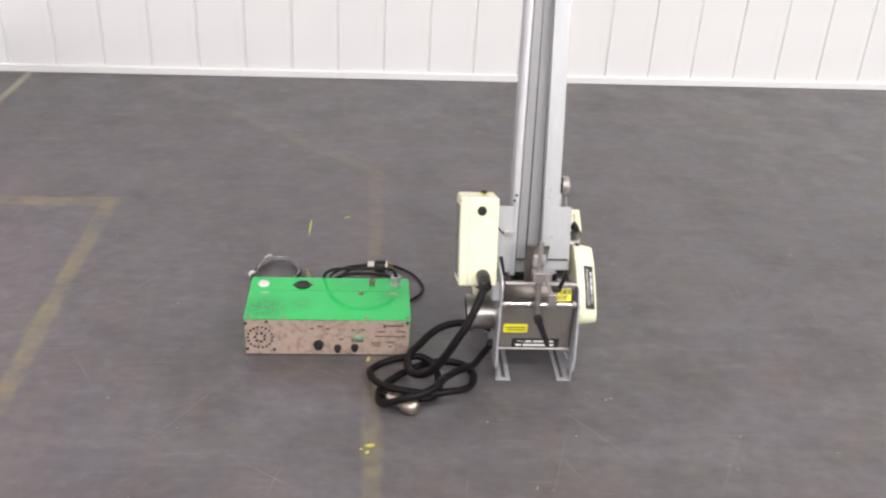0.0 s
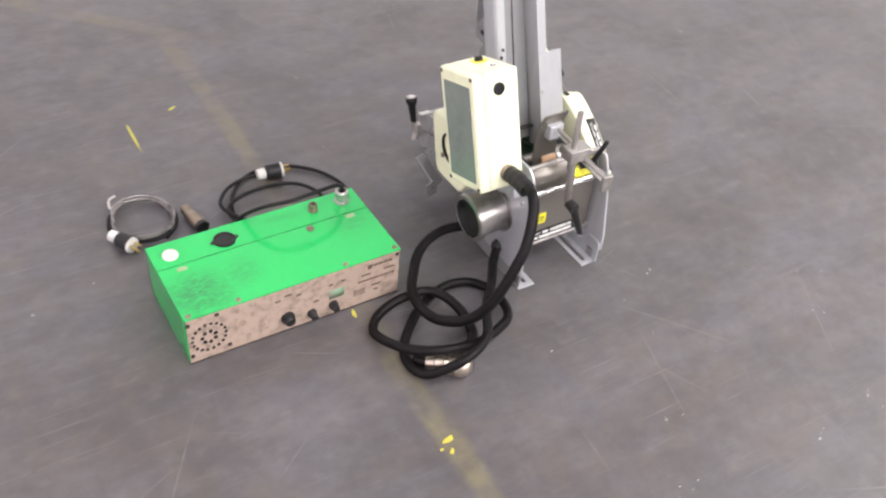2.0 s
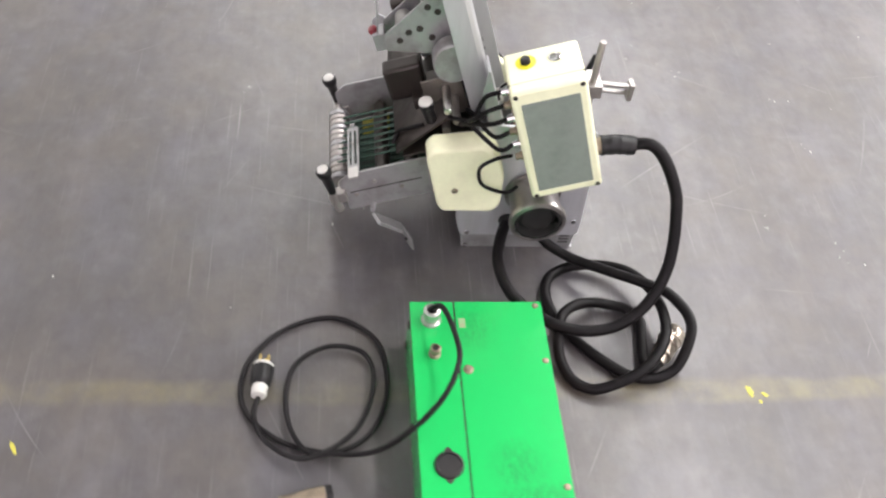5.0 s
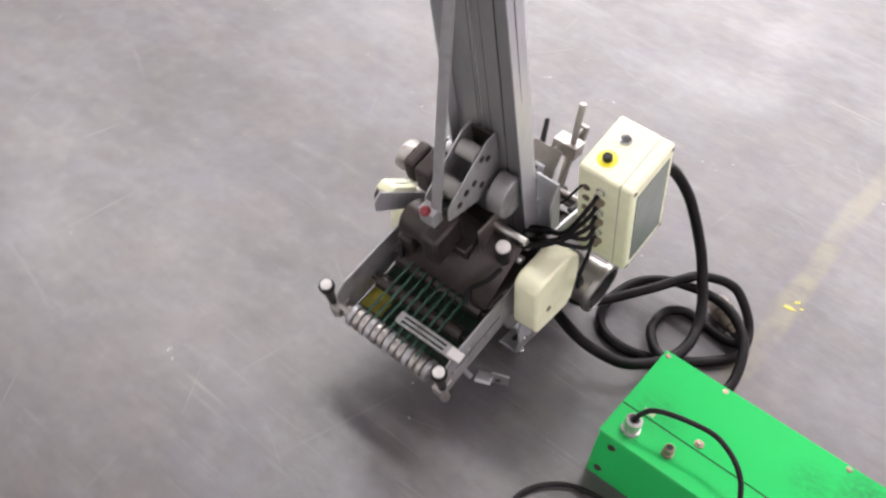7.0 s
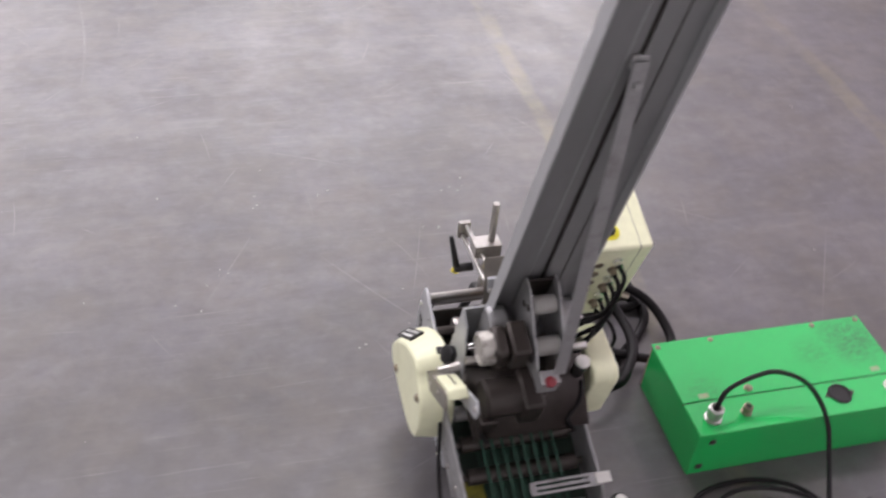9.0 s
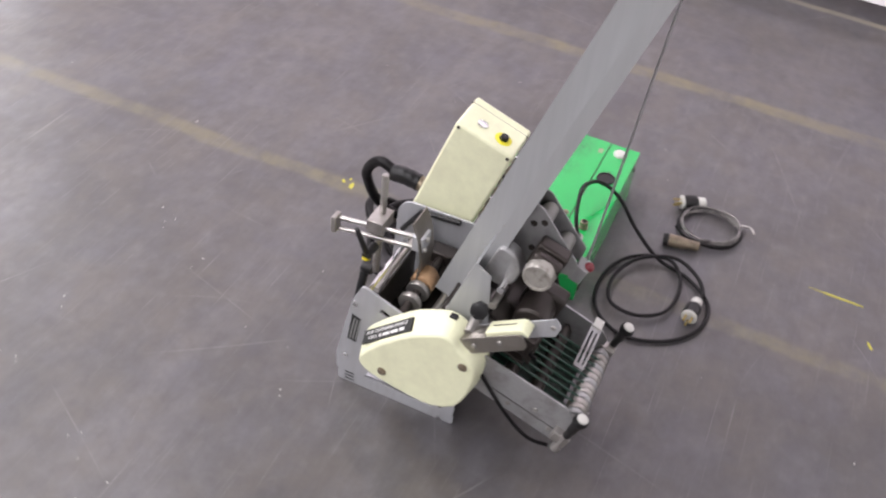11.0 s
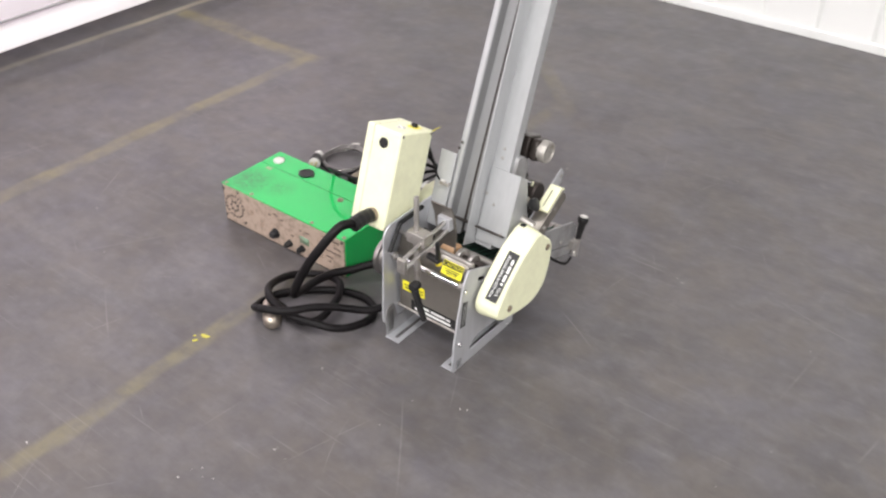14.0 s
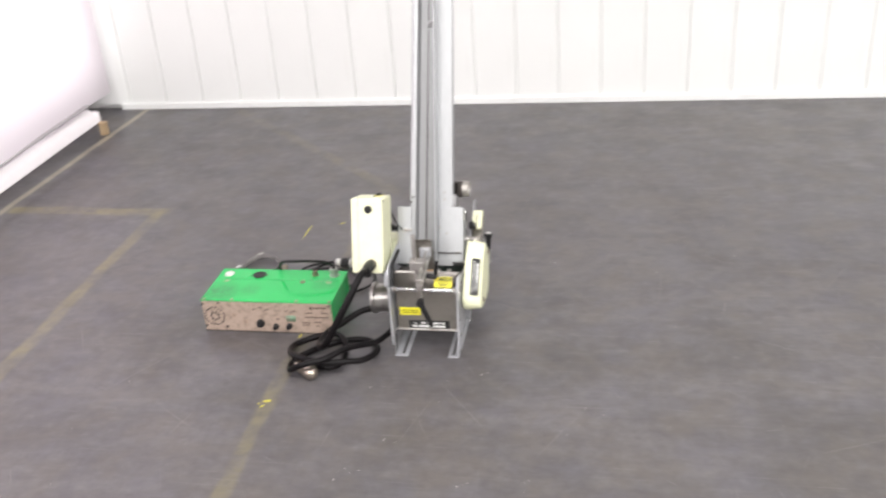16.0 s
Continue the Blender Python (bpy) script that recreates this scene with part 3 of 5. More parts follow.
bar(0.384, 0.394, 0.094, 0.010)
for k in range(4):
    bar(0.397 + 0.0115 * k, 0.407 + 0.0115 * k, 0.097, 0.006)
bar(0.370, 0.391, 0.078, 0.0045)
bar(0.423, 0.446, 0.079, 0.0040)
for k in range(10):
    bar(0.3625 + 0.0085 * k, 0.3695 + 0.0085 * k, 0.062, 0.0045)
bar(0.394, 0.416, 0.043, 0.0040)
bar(0.399, 0.410, 0.029, 0.0040)
for k in range(3):
    bar(0.352, 0.380, 0.030 + 0.006 * k, 0.0022)
for x0, x1, z in ((0.180, 0.192, 0.086), (0.200, 0.216, 0.094), (0.225, 0.236, 0.086), (0.297, 0.306, 0.083), (0.323, 0.333, 0.084), (0.262, 0.274, 0.052)):
    bar(x0, x1, z, 0.0045)
part("faded_label", slab([(-0.0016, 0), (-0.0006, 0), (-0.0006, 0.022), (-0.0016, 0.022)], 0, 0.034, m=Matrix.Translation((0.297, 0, 0.046))),
     surface("faded_green_label", (0.16, 0.26, 0.17), (0.30, 0.25, 0.2), 0.5, 0, 90, 40, None, 0.7), panel)
for x, z in ((0.112, 0.064), (0.150, 0.040)):
    dot(x, z, 0.008, surface("tan_plug", (0.30, 0.22, 0.17), (0.14, 0.10, 0.08), 0.5, 0, 120, 60, None, 0.7), "hole_plug")
for x, z, r in ((0.205, 0.037, 0.0125), (0.258, 0.026, 0.009), (0.306, 0.029, 0.009)):
    kn = part("knob", lathe((x, -0.001, z), (0, -1, 0), [(0, r * 1.15), (0.004, r * 1.15), (0.005, r), (0.017, r * 0.86), (0.019, r * 0.7), (0.019, 0)], 18), black_plastic, panel, "black control knob")
for x, y in ((0.338, 0.008), (0.452, 0.010), (0.01, 0.008), (0.11, 0.008)):
    part("lid_screw", lathe((x, y, GH + 0.002), (0, 0, 1), [(0, 0.0058), (0.0014, 0.005), (0.002, 0.0025), (0.002, 0)], 10), dull_metal, gb)
part("lid_stud", lathe((0.321, 0.1375, GH + 0.002), (0, 0, 1), [(0, 0.0085), (0.0015, 0.0085), (0.0025, 0.0055), (0.005, 0.0045), (0.005, 0)], 14), dull_metal, gb)
for x, y in ((0.045, 0.137), (0.415, 0.140)):
    part("worn_patch", box(x - 0.010, x + 0.010, y - 0.0055, y + 0.0055, GH + 0.0019, GH + 0.0024, 0.0002), surface("bare_patch", (0.22, 0.36, 0.18), (0.30, 0.26, 0.16), 0.5, 0, 120, 70, None, 0.8), gb)
part("white_cap", lathe((0.037, 0.184, GH + 0.0015), (0, 0, 1), [(0, 0.0165), (0.003, 0.0165), (0.006, 0.014), (0.0075, 0.008), (0.008, 0)], 20), white_plastic, gb, "white plastic hole plug")
sock = part("socket", lathe((0.150, 0.182, GH + 0.0015), (0, 0, 1), [(0, 0.023), (0.003, 0.0225), (0.0035, 0.019), (0.0015, 0.018), (0.0012, 0)], 24), black_plastic, gb, "round black empty socket")
part("socket_flange", slab([(0.150 - 0.034, 0), (0.150, -0.020), (0.150 + 0.034, 0), (0.150, 0.020)], 0, 0.0012, round_=0.008,
                           m=Matrix.Translation((0, 0.182, GH + 0.0015)) @ Matrix(((0, 1, 0, 0), (0, 0, 1, 0), (1, 0, 0, 0), (0, 0, 0, 1)))), dark_metal, sock)
for x, y, tall, k in ((0.421, 0.192, 1.0, 1.0), (0.352, 0.190, 0.55, 0.62)):
    cn = part("connector", lathe((x, y, GH + 0.0015), (0, 0, 1),
                                 [(0, 0.0165 * k), (0.004, 0.0165 * k), (0.005, 0.0125 * k), (0.010 * tall + 0.004, 0.0125 * k), (0.011 * tall + 0.004, 0.0145 * k), (0.024 * tall + 0.004, 0.0145 * k),
                                  (0.026 * tall + 0.004, 0.012 * k), (0.027 * tall + 0.004, 0.0095 * k), (0.022 * tall + 0.004, 0.009 * k), (0.022 * tall + 0.004, 0)], 20), connector_metal if tall == 1 else dull_metal, gb, "round metal panel connector")
    part("socket_hole", rod((x, y, GH + 0.022 * tall + 0.0056), (x, y, GH + 0.022 * tall + 0.0062), 0.0085 * k, 14), void_black, cn)
for x, y, z in ((0.43, GD + 0.001, 0.095), (0.44, GD + 0.001, 0.025), (0.035, GD + 0.001, 0.09)):
    part("rear_screw", lathe((x, y, z), (0, 1, 0), [(0, 0.0075), (0.002, 0.006), (0.0025, 0)], 10), dark_metal, gb)

# ---- tilted axes of the machine: x as in the hall, v back, w up along the mast ----
TILT = Matrix.Rotation(radians(-18), 4, "X")


def up(x, v, w):
    return TILT @ Vector((x, v, w))


feeder = thing("feeding_machine", (0.8, 0.02, 0), "aluminium belt feeding machine with cream covers and tall leaning chute", "machine")


def tpart(name, bm, material, parent=None, label=""):
    bm.transform(TILT)
    return part(name, bm, material, parent or feeder, label)


# side plates with turned-in feet
left_plate = part("side_plate", slab([(-0.118, 0.040), (-0.120, 0.070), (-0.112, 0.292), (-0.094, 0.314), (0.103, 0.317), (0.128, 0.25), (0.125, 0.086), (0.112, 0.040)],
                                     0.690, 0.695, 0.0008, round_=0.012), aluminium, feeder, "tall grey metal side plate")
right_plate = part("side_plate", slab([(-0.123, 0.034), (-0.124, 0.078), (-0.106, 0.180), (-0.094, 0.236), (-0.076, 0.275), (0.012, 0.240), (0.10, 0.225), (0.130, 0.15), (0.127, 0.028), (0.086, 0.030), (0.066, 0.058), (-0.030, 0.066), (-0.052, 0.060), (-0.066, 0.034)],
                                      0.904, 0.909, 0.0008, round_=0.010, holes=[[(-0.040, 0.225), (-0.010, 0.213), (-0.008, 0.222), (-0.036, 0.236)]]),
                   aluminium, feeder, "grey metal side plate with a cut-away lower edge")
for plate, a, b, inner in ((left_plate, 0.6955, 0.737, 1), (right_plate, 0.867, 0.9035, -1)):
    y0, y1 = -0.116, 0.104 if inner == 1 else 0.118
    mid = (a + b) / 2 + 0.003 * inner
    foot = slab([(y0, a), (y1, a), (y1, b), (y0, b)], 0.0, 0.0035, 0.0006, holes=[[(y0 + 0.012, mid - 0.005), (y1 - 0.02, mid - 0.005), (y1 - 0.02, mid + 0.005), (y0 + 0.012, mid + 0.005)]],
                m=Matrix(((0, 0, 1, 0), (0, 1, 0, 0), (1, 0, 0, 0), (0, 0, 0, 1))))
    part("foot_flange", foot, aluminium, plate, "turned-in slotted foot")
    xa, xb = (0.6952, 0.6986) if inner == 1 else (0.9004, 0.9038)
    upright = [(-0.112, 0.0), (-0.1165, 0.060), (-0.108, 0.086), (-0.085, 0.088), (-0.070, 0.040), (0.106, 0.034), (0.106, 0.0)] if inner == 1 else [(-0.121, 0.0), (-0.121, 0.060), (-0.085, 0.060), (-0.060, 0.031), (0.127, 0.026), (0.127, 0.0)]
    # left upright gets the darker metal for its shaded outer face
    part("foot_upright", slab(upright, xa, xb, 0.0006, round_=0.008), rail_metal if inner == 1 else aluminium, plate, "slotted upright of the foot")
    xo = 0.6888 if inner == 1 else 0.9098
    for k in range(7 if inner == 1 else 3):
        z = (0.014 if inner == 1 else 0.007) + 0.0088 * k
        for xi in (xa, xb):
            part("vent_slit", box(xi - 0.0006, xi + 0.0006, -0.106, -0.086, z, z + 0.003, 0.0002, 1), void_black, plate)
    for y, z in ((-0.104, 0.082), (-0.088, 0.225), (0.10, 0.05), (0.10, 0.012)):
        part("screw", lathe((xo, y, z), (-inner, 0, 0), [(0, 0.0058), (0.003, 0.0052), (0.0035, 0.003), (0.0035, 0)], 10), chrome, plate)

# front sheet, bars and shafts between the plates
part("front_sheet", merge(box(0.702, 0.898, -0.0665, -0.0625, 0.074, 0.222, 0.001), box(0.702, 0.898, -0.0665, 0.02, 0.070, 0.074, 0.001)), sheet, feeder, "stained steel front sheet")
part("upper_sheet", slab([(-0.0765, 0.232), (-0.0725, 0.232), (-0.0535, 0.2715), (-0.0575, 0.2715)], 0.702, 0.898), sheet, feeder)
part("front_bar", rod((0.695, -0.0805, 0.229), (0.904, -0.0805, 0.227), 0.0068, 16, bevel=0.001), chrome, feeder, "polished front bar")
part("top_bar", rod((0.695, -0.052, 0.275), (0.904, -0.052, 0.273), 0.0055, 16), steel, feeder)
part("lower_bar", rod((0.695, -0.064, 0.0725), (0.904, -0.064, 0.0725), 0.005, 14), steel, feeder)
for x in (0.699, 0.9):
    part("bar_collar", lathe((x, -0.0805, 0.228), (1 if x < 0.8 else -1, 0, 0), [(0, 0.010), (0.009, 0.010), (0.010, 0.0085), (0.010, 0)], 14), steel, feeder)
part("drive_shaft", rod((0.695, 0.000, 0.235), (0.904, 0.000, 0.235), 0.009, 16), dark_metal, feeder)
for x in (0.832, 0.866):
    part("shaft_ring", lathe((x, 0.0, 0.235), (1, 0, 0), [(-0.006, 0.009), (-0.006, 0.021), (-0.004, 0.0225), (0.004, 0.0225), (0.006, 0.021), (0.006, 0.009)], 24), steel, feeder, "metal drive ring")
part("amber_roller", lathe((0.803, 0.0, 0.240), (1, 0, 0), [(-0.018, 0.009), (-0.018, 0.021), (-0.014, 0.0235), (0.014, 0.0235), (0.018, 0.021), (0.018, 0.009)], 24), orange, feeder, "amber rubber roller")
part("rear_shaft", rod((0.695, 0.045, 0.215), (0.904, 0.045, 0.215), 0.010, 16), steel, feeder)
part("inner_pan", merge(box(0.700, 0.900, -0.060, 0.100, 0.150, 0.156, 0.001), box(0.700, 0.900, 0.096, 0.100, 0.09, 0.156, 0.001)), dark_metal, feeder)
part("gap_block", box(0.735, 0.770, -0.02, 0.03, 0.200, 0.228, 0.003), dark_metal, feeder)
part("gap_block", box(0.700, 0.735, -0.03, 0.03, 0.215, 0.250, 0.003), dark_metal, feeder)

# labels on the front
ml = Matrix.Translation((0.859, -0.0685, 0.2500)) @ Matrix.Rotation(radians(64.3), 4, "X")
lab = part("warning_label", box(-0.028, 0.028, -0.0165, 0.0165, 0, 0.0006, m=ml), label_yellow, feeder, "yellow warning label")
part("label_band", box(-0.027, 0.027, 0.0025, 0.0150, 0.0006, 0.0009, m=ml), label_black, lab)
lettering("CAUTION", 0.0115, ml @ Matrix.Translation((0, 0.0088, 0.0011)), lab, label_yellow)
for k in range(3):
    part("text_line", box(-0.021 + 0.004 * k, 0.021 - 0.003 * k, -0.0035 - 0.0045 * k, -0.0012 - 0.0045 * k, 0.0006, 0.0009, m=ml), ink_black, lab)
mini = part("small_label", box(0.712, 0.778, -0.0674, -0.0666, 0.127, 0.154), label_yellow, feeder, "small yellow label")
for k in range(2):
    part("text_line", box(0.717 + 0.002 * k, 0.773, -0.0678, -0.0674, 0.142 - 0.008 * k, 0.145 - 0.008 * k), ink_black, mini)
mlab = Matrix.Translation((0.804, -0.0667, 0.0925)) @ Matrix.Rotation(radians(90), 4, "X")
black_lab = part("website_label", box(-0.066, 0.066, -0.0145, 0.0145, 0, 0.0007, m=mlab), label_black, feeder, "black label with white writing")
lettering("Visit", 0.0105, mlab @ Matrix.Translation((-0.043, 0.0055, 0.0009)), black_lab, ink_white)
for a, b in ((-0.027, -0.012), (-0.006, 0.036), (0.040, 0.050)):
    part("text_line", box(a, b, 0.0022, 0.0088, 0.0007, 0.001, m=mlab), ink_white, black_lab)
for a, b in ((-0.055, -0.038), (-0.034, 0.052)):
    part("text_line", box(a, b, -0.0095, -0.0030, 0.0007, 0.001, m=mlab), ink_white, black_lab)
side_lab = part("type_plate", slab([(-0.102, 0.128), (-0.083, 0.125), (-0.075, 0.190), (-0.094, 0.196)], 0.909, 0.9098), label_black, feeder, "black type plate")
for k in range(3):
    part("text_line", slab([(-0.098 + 0.006 * k, 0.132), (-0.095 + 0.006 * k, 0.132), (-0.087 + 0.006 * k, 0.187), (-0.090 + 0.006 * k, 0.187)], 0.9098, 0.9102), surface("grey_print", (0.25, 0.25, 0.25), (0.1, 0.1, 0.1)), side_lab)

# adjustable stop on rods in front
part("stop_post", rod((0.784, -0.104, 0.292), (0.784, -0.104, 0.431), 0.0062, 14, bevel=0.001), steel, feeder, "upright round steel post")
part("post_block", box(0.768, 0.818, -0.120, -0.088, 0.318, 0.345, 0.0015), steel, feeder)
part("stop_rod", rod((0.808, -0.187, 0.316), (0.803, 0.000, 0.338), 0.0048, 12, bevel=0.001), polished, feeder, "polished horizontal rod")
part("stop_rod", rod((0.814, -0.178, 0.297), (0.811, 0.000, 0.319), 0.0044, 12, bevel=0.001), polished, feeder, "polished horizontal rod")
part("rod_end", box(0.799, 0.822, -0.191, -0.181, 0.288, 0.324, 0.002), steel, feeder)
part("stop_block", box(0.783, 0.817, -0.028, -0.006, 0.312, 0.345, 0.0015), aluminium, feeder)
part("deflector", slab([(-0.012, 0.245), (-0.009, 0.245), (-0.004, 0.300), (-0.012, 0.345), (-0.026, 0.377), (-0.0285, 0.376), (-0.016, 0.344), (-0.0075, 0.300)], 0.764, 0.822), sheet, feeder, "bent steel deflector")
part("front_post", rod((0.792, -0.108, 0.205), (0.786, -0.106, 0.320), 0.0075, 14), steel, feeder)
lev = part("clamp_lever", merge(rod((0.845, -0.103, 0.292), (0.855, -0.121, 0.350), 0.0062, 12, 0.0045, 0.001), rod((0.815, -0.100, 0.290), (0.850, -0.103, 0.287), 0.0085, 12, bevel=0.001)), black_plastic, feeder, "black clamp lever")
part("lever_cap", lathe((0.846, -0.103, 0.283), (0.3, 0, -1), [(0, 0.0075), (0.004, 0.0075), (0.006, 0.004), (0.006, 0)], 14), yellow_plastic, lev, "yellow cap")
part("clamp_lever", merge(lathe((0.794, -0.112, 0.206), (0, -1, 0), [(0, 0.011), (0.018, 0.0125), (0.022, 0.010), (0.023, 0)], 16), rod((0.794, -0.127, 0.206), (0.826, -0.129, 0.126), 0.0092, 12, 0.007, 0.001)),
     black_plastic, feeder, "black clamp lever")
part("side_grip", rod((0.700, -0.098, 0.245), (0.700, -0.060, 0.305), 0.0055, 10), black_plastic, feeder)
part("side_grip", rod((0.700, -0.060, 0.305), (0.702, 0.02, 0.312), 0.0055, 10), black_plastic, feeder)

# cream chain cover on one side
def loft(base, top, x0, xm, x1):
    """A moulded cover: outline base from x0 to xm, then drawn in to outline top at x1."""
    bm = bmesh.new()
    rings = [[bm.verts.new((x, *p)) for p in o] for x, o in ((x0, base), (xm, base), (x1, top))]
    n = len(base)
    for a, b in zip(rings, rings[1:]):
        for i in range(n):
            bm.faces.new((a[i], a[(i + 1) % n], b[(i + 1) % n], b[i]))
    bm.faces.new(rings[0])
    bm.faces.new(rings[-1])
    bmesh.ops.recalc_face_normals(bm, faces=bm.faces)
    sharp = [e for e in bm.edges if len(e.link_faces) == 2 and e.calc_face_angle(0) > 0.3]
    bmesh.ops.bevel(bm, geom=sharp, offset=0.0045, segments=3, affect="EDGES", profile=0.5)
    bm.normal_update()
    flat = [f for f in bm.faces if abs(f.normal.x) > 0.9999]
    smooth(bm, 60)
    for f in flat:
        f.smooth = False
    return bm


def rounded(pts):
    """A closed outline with its corners drawn into short arcs."""
    out, n = [], len(pts)
    for i, p in enumerate(pts):
        p, a, b = Vector(p), Vector(pts[i - 1]), Vector(pts[(i + 1) % n])
        s, e = p.lerp(a, min(0.4, 0.02 / (a - p).length)), p.lerp(b, min(0.4, 0.02 / (b - p).length))
        out += [tuple(s * (1 - t) ** 2 + p * 2 * t * (1 - t) + e * t * t) for t in (0.0, 0.5, 1.0)]
    return out


cover = part("chain_cover", loft(rounded([(-0.062, 0.182), (-0.052, 0.146), (-0.026, 0.127), (0.045, 0.111), (0.104, 0.106), (0.153, 0.130), (0.175, 0.187), (0.180, 0.246), (0.162, 0.271), (0.140, 0.282),
                                  (0.129, 0.303), (0.100, 0.312), (0.038, 0.283), (-0.024, 0.228)]),
                                 rounded([(-0.047, 0.169), (-0.045, 0.147), (-0.022, 0.132), (0.045, 0.117), (0.102, 0.112), (0.147, 0.134), (0.168, 0.187), (0.173, 0.242), (0.156, 0.265), (0.136, 0.276),
                                  (0.126, 0.294), (0.1025, 0.300), (0.049, 0.270), (-0.012, 0.215)]), 0.915, 0.930, 0.972), cream, feeder, "cream moulded chain cover")
for y, z in ((0.001, 0.153), (0.149, 0.245)):
    part("cover_screw", lathe((0.972, y, z), (1, 0, 0), [(0, 0.0085), (0.0015, 0.0085), (0.002, 0.0055), (0.0045, 0.005), (0.0045, 0)], 12), dull_metal, cover)
mcov = Matrix(((0.0, -0.927, 0.375, 0.9510), (0.735, -0.254, -0.629, -0.0040), (0.678, 0.276, 0.681, 0.2355), (0, 0, 0, 1)))
clab = part("service_label", box(-0.060, 0.062, -0.0135, 0.0135, -0.003, 0.0012, m=mcov), label_black, cover, "black label with white writing")
lettering("FOR CUSTOMER SERVICE", 0.0092, mcov @ Matrix.Translation((0.0, 0.0055, 0.0015)), clab, ink_white)
lettering("CALL", 0.0092, mcov @ Matrix.Translation((-0.034, -0.0055, 0.0015)), clab, ink_white)
for a, b in ((-0.018, -0.013), (-0.009, 0.008), (0.012, 0.029), (0.033, 0.045)):
    part("text_line", box(a, b, -0.0085, -0.0028, 0.0012, 0.0015, m=mcov), ink_white, clab)
part("cover_cap", box(0.922, 0.934, 0.100, 0.114, 0.302, 0.311, 0.002), black_plastic, cover)

# cream guard on the other side and the exhaust collar
guard = part("guard", slab([(0.057, 0.170), (0.070, 0.154), (0.160, 0.154), (0.171, 0.168), (0.199, 0.282), (0.188, 0.299), (0.102, 0.311), (0.072, 0.288), (0.058, 0.240)], 0.640, 0.688, 0.006, round_=0.010), cream, feeder, "cream moulded guard")
part("guard_screw", lathe((0.640, 0.143, 0.208), (-1, 0, 0), [(0, 0.006), (0.0015, 0.006), (0.003, 0.004), (0.003, 0)], 12), dull_metal, guard)
collar = part("exhaust_collar", lathe((0.690, -0.012, 0.158), (-1, 0, -0.05), [(0, 0.053), (0.004, 0.053), (0.005, 0.046), (0.062, 0.046), (0.064, 0.052), (0.072, 0.0525), (0.076, 0.051), (0.078, 0.044), (0.060, 0.040), (0.012, 0.039), (0.012, 0)], 36), collar_metal, feeder, "open polished round collar")
# black fill and ring stand in for the darkness inside the open collar
part("collar_dark_fill", lathe((0.690, -0.012, 0.158), (-1, 0, -0.05), [(0.016, 0.0), (0.0165, 0.0385), (0.060, 0.0390), (0.066, 0.030), (0.064, 0.0)], 7), void_black, collar)
part("collar_dark_ring", lathe((0.690, -0.012, 0.158), (-1, 0, -0.05), [(0.022, 0.0385), (0.060, 0.0398), (0.0765, 0.0435), (0.0765, 0.039), (0.060, 0.036), (0.022, 0.034)], 12), void_black, collar)

# control unit on the left plate
unit = tpart("control_unit", box(0.577, 0.678, -0.180, -0.060, 0.246, 0.481, 0.006, 3), cream, None, "cream control unit with buttons")
tpart("seam", box(0.600, 0.6008, -0.1804, -0.0596, 0.252, 0.4812, 0.0001, 1), dark_metal, unit, "thin joint")
tpart("window_panel", box(0.5758, 0.5775, -0.166, -0.074, 0.264, 0.457, 0.0006), window_grey, unit, "grey display film")
for v in (-0.172, -0.068):
    for w in (0.253, 0.473):
        tpart("corner_screw", lathe((0.5772, v, w), (-1, 0, 0), [(0, 0.0042), (0.001, 0.004), (0.001, 0)], 10), dark_metal, unit)
        tpart("corner_screw", lathe((0.6778, v, w), (1, 0, 0), [(0, 0.0035), (0.001, 0.0033), (0.001, 0)], 10), dark_metal, unit)
tpart("button", lathe((0.633, -0.180, 0.447), (0, -1, 0), [(0, 0.0125), (0.002, 0.0125), (0.003, 0.010), (0.0015, 0.009), (0.0015, 0)], 20), black_plastic, unit, "round black button")
tpart("silver_button", lathe((0.643, -0.140, 0.481), (0, 0, 1), [(0, 0.0105), (0.002, 0.0105), (0.003, 0.0085), (0.0015, 0.008), (0.0015, 0)], 20), chrome, unit, "silver push button")
tpart("button_rim", lathe((0.646, -0.094, 0.481), (0, 0, 1), [(0, 0.0165), (0.0008, 0.0165), (0.001, 0.015), (0.001, 0)], 22), label_yellow, unit, "yellow ring label")
tpart("black_button", lathe((0.646, -0.094, 0.4818), (0, 0, 1), [(0, 0.0085), (0.007, 0.008), (0.009, 0.006), (0.009, 0)], 18), black_plastic, unit, "black knob")
tpart("mount_bracket", merge(box(0.672, 0.692, -0.150, -0.090, 0.20, 0.252, 0.002)), aluminium, unit)
for k in range(6):
    w = 0.445 - 0.029 * k
    tpart("cable_gland", lathe((0.632, -0.060, w), (0, 1, 0), [(0, 0.0085), (0.004, 0.0085), (0.005, 0.0065), (0.013, 0.0065), (0.014, 0.004), (0.014, 0)], 12), chrome if k % 2 == 0 else dull_metal, unit, "small panel connector")
    if k < 5:
        tpart("cable_gland", lathe((0.660, -0.060, w - 0.012), (0, 1, 0), [(0, 0.007), (0.002, 0.007), (0.003, 0.005), (0.003, 0)], 12), dull_metal, unit, "small panel connector")
tpart("main_gland", lathe((0.640, -0.180, 0.276), (0, -1, 0), [(0, 0.017), (0.004, 0.017), (0.005, 0.0155), (0.014, 0.0155), (0.016, 0.014), (0.016, 0)], 20), dull_metal, unit)
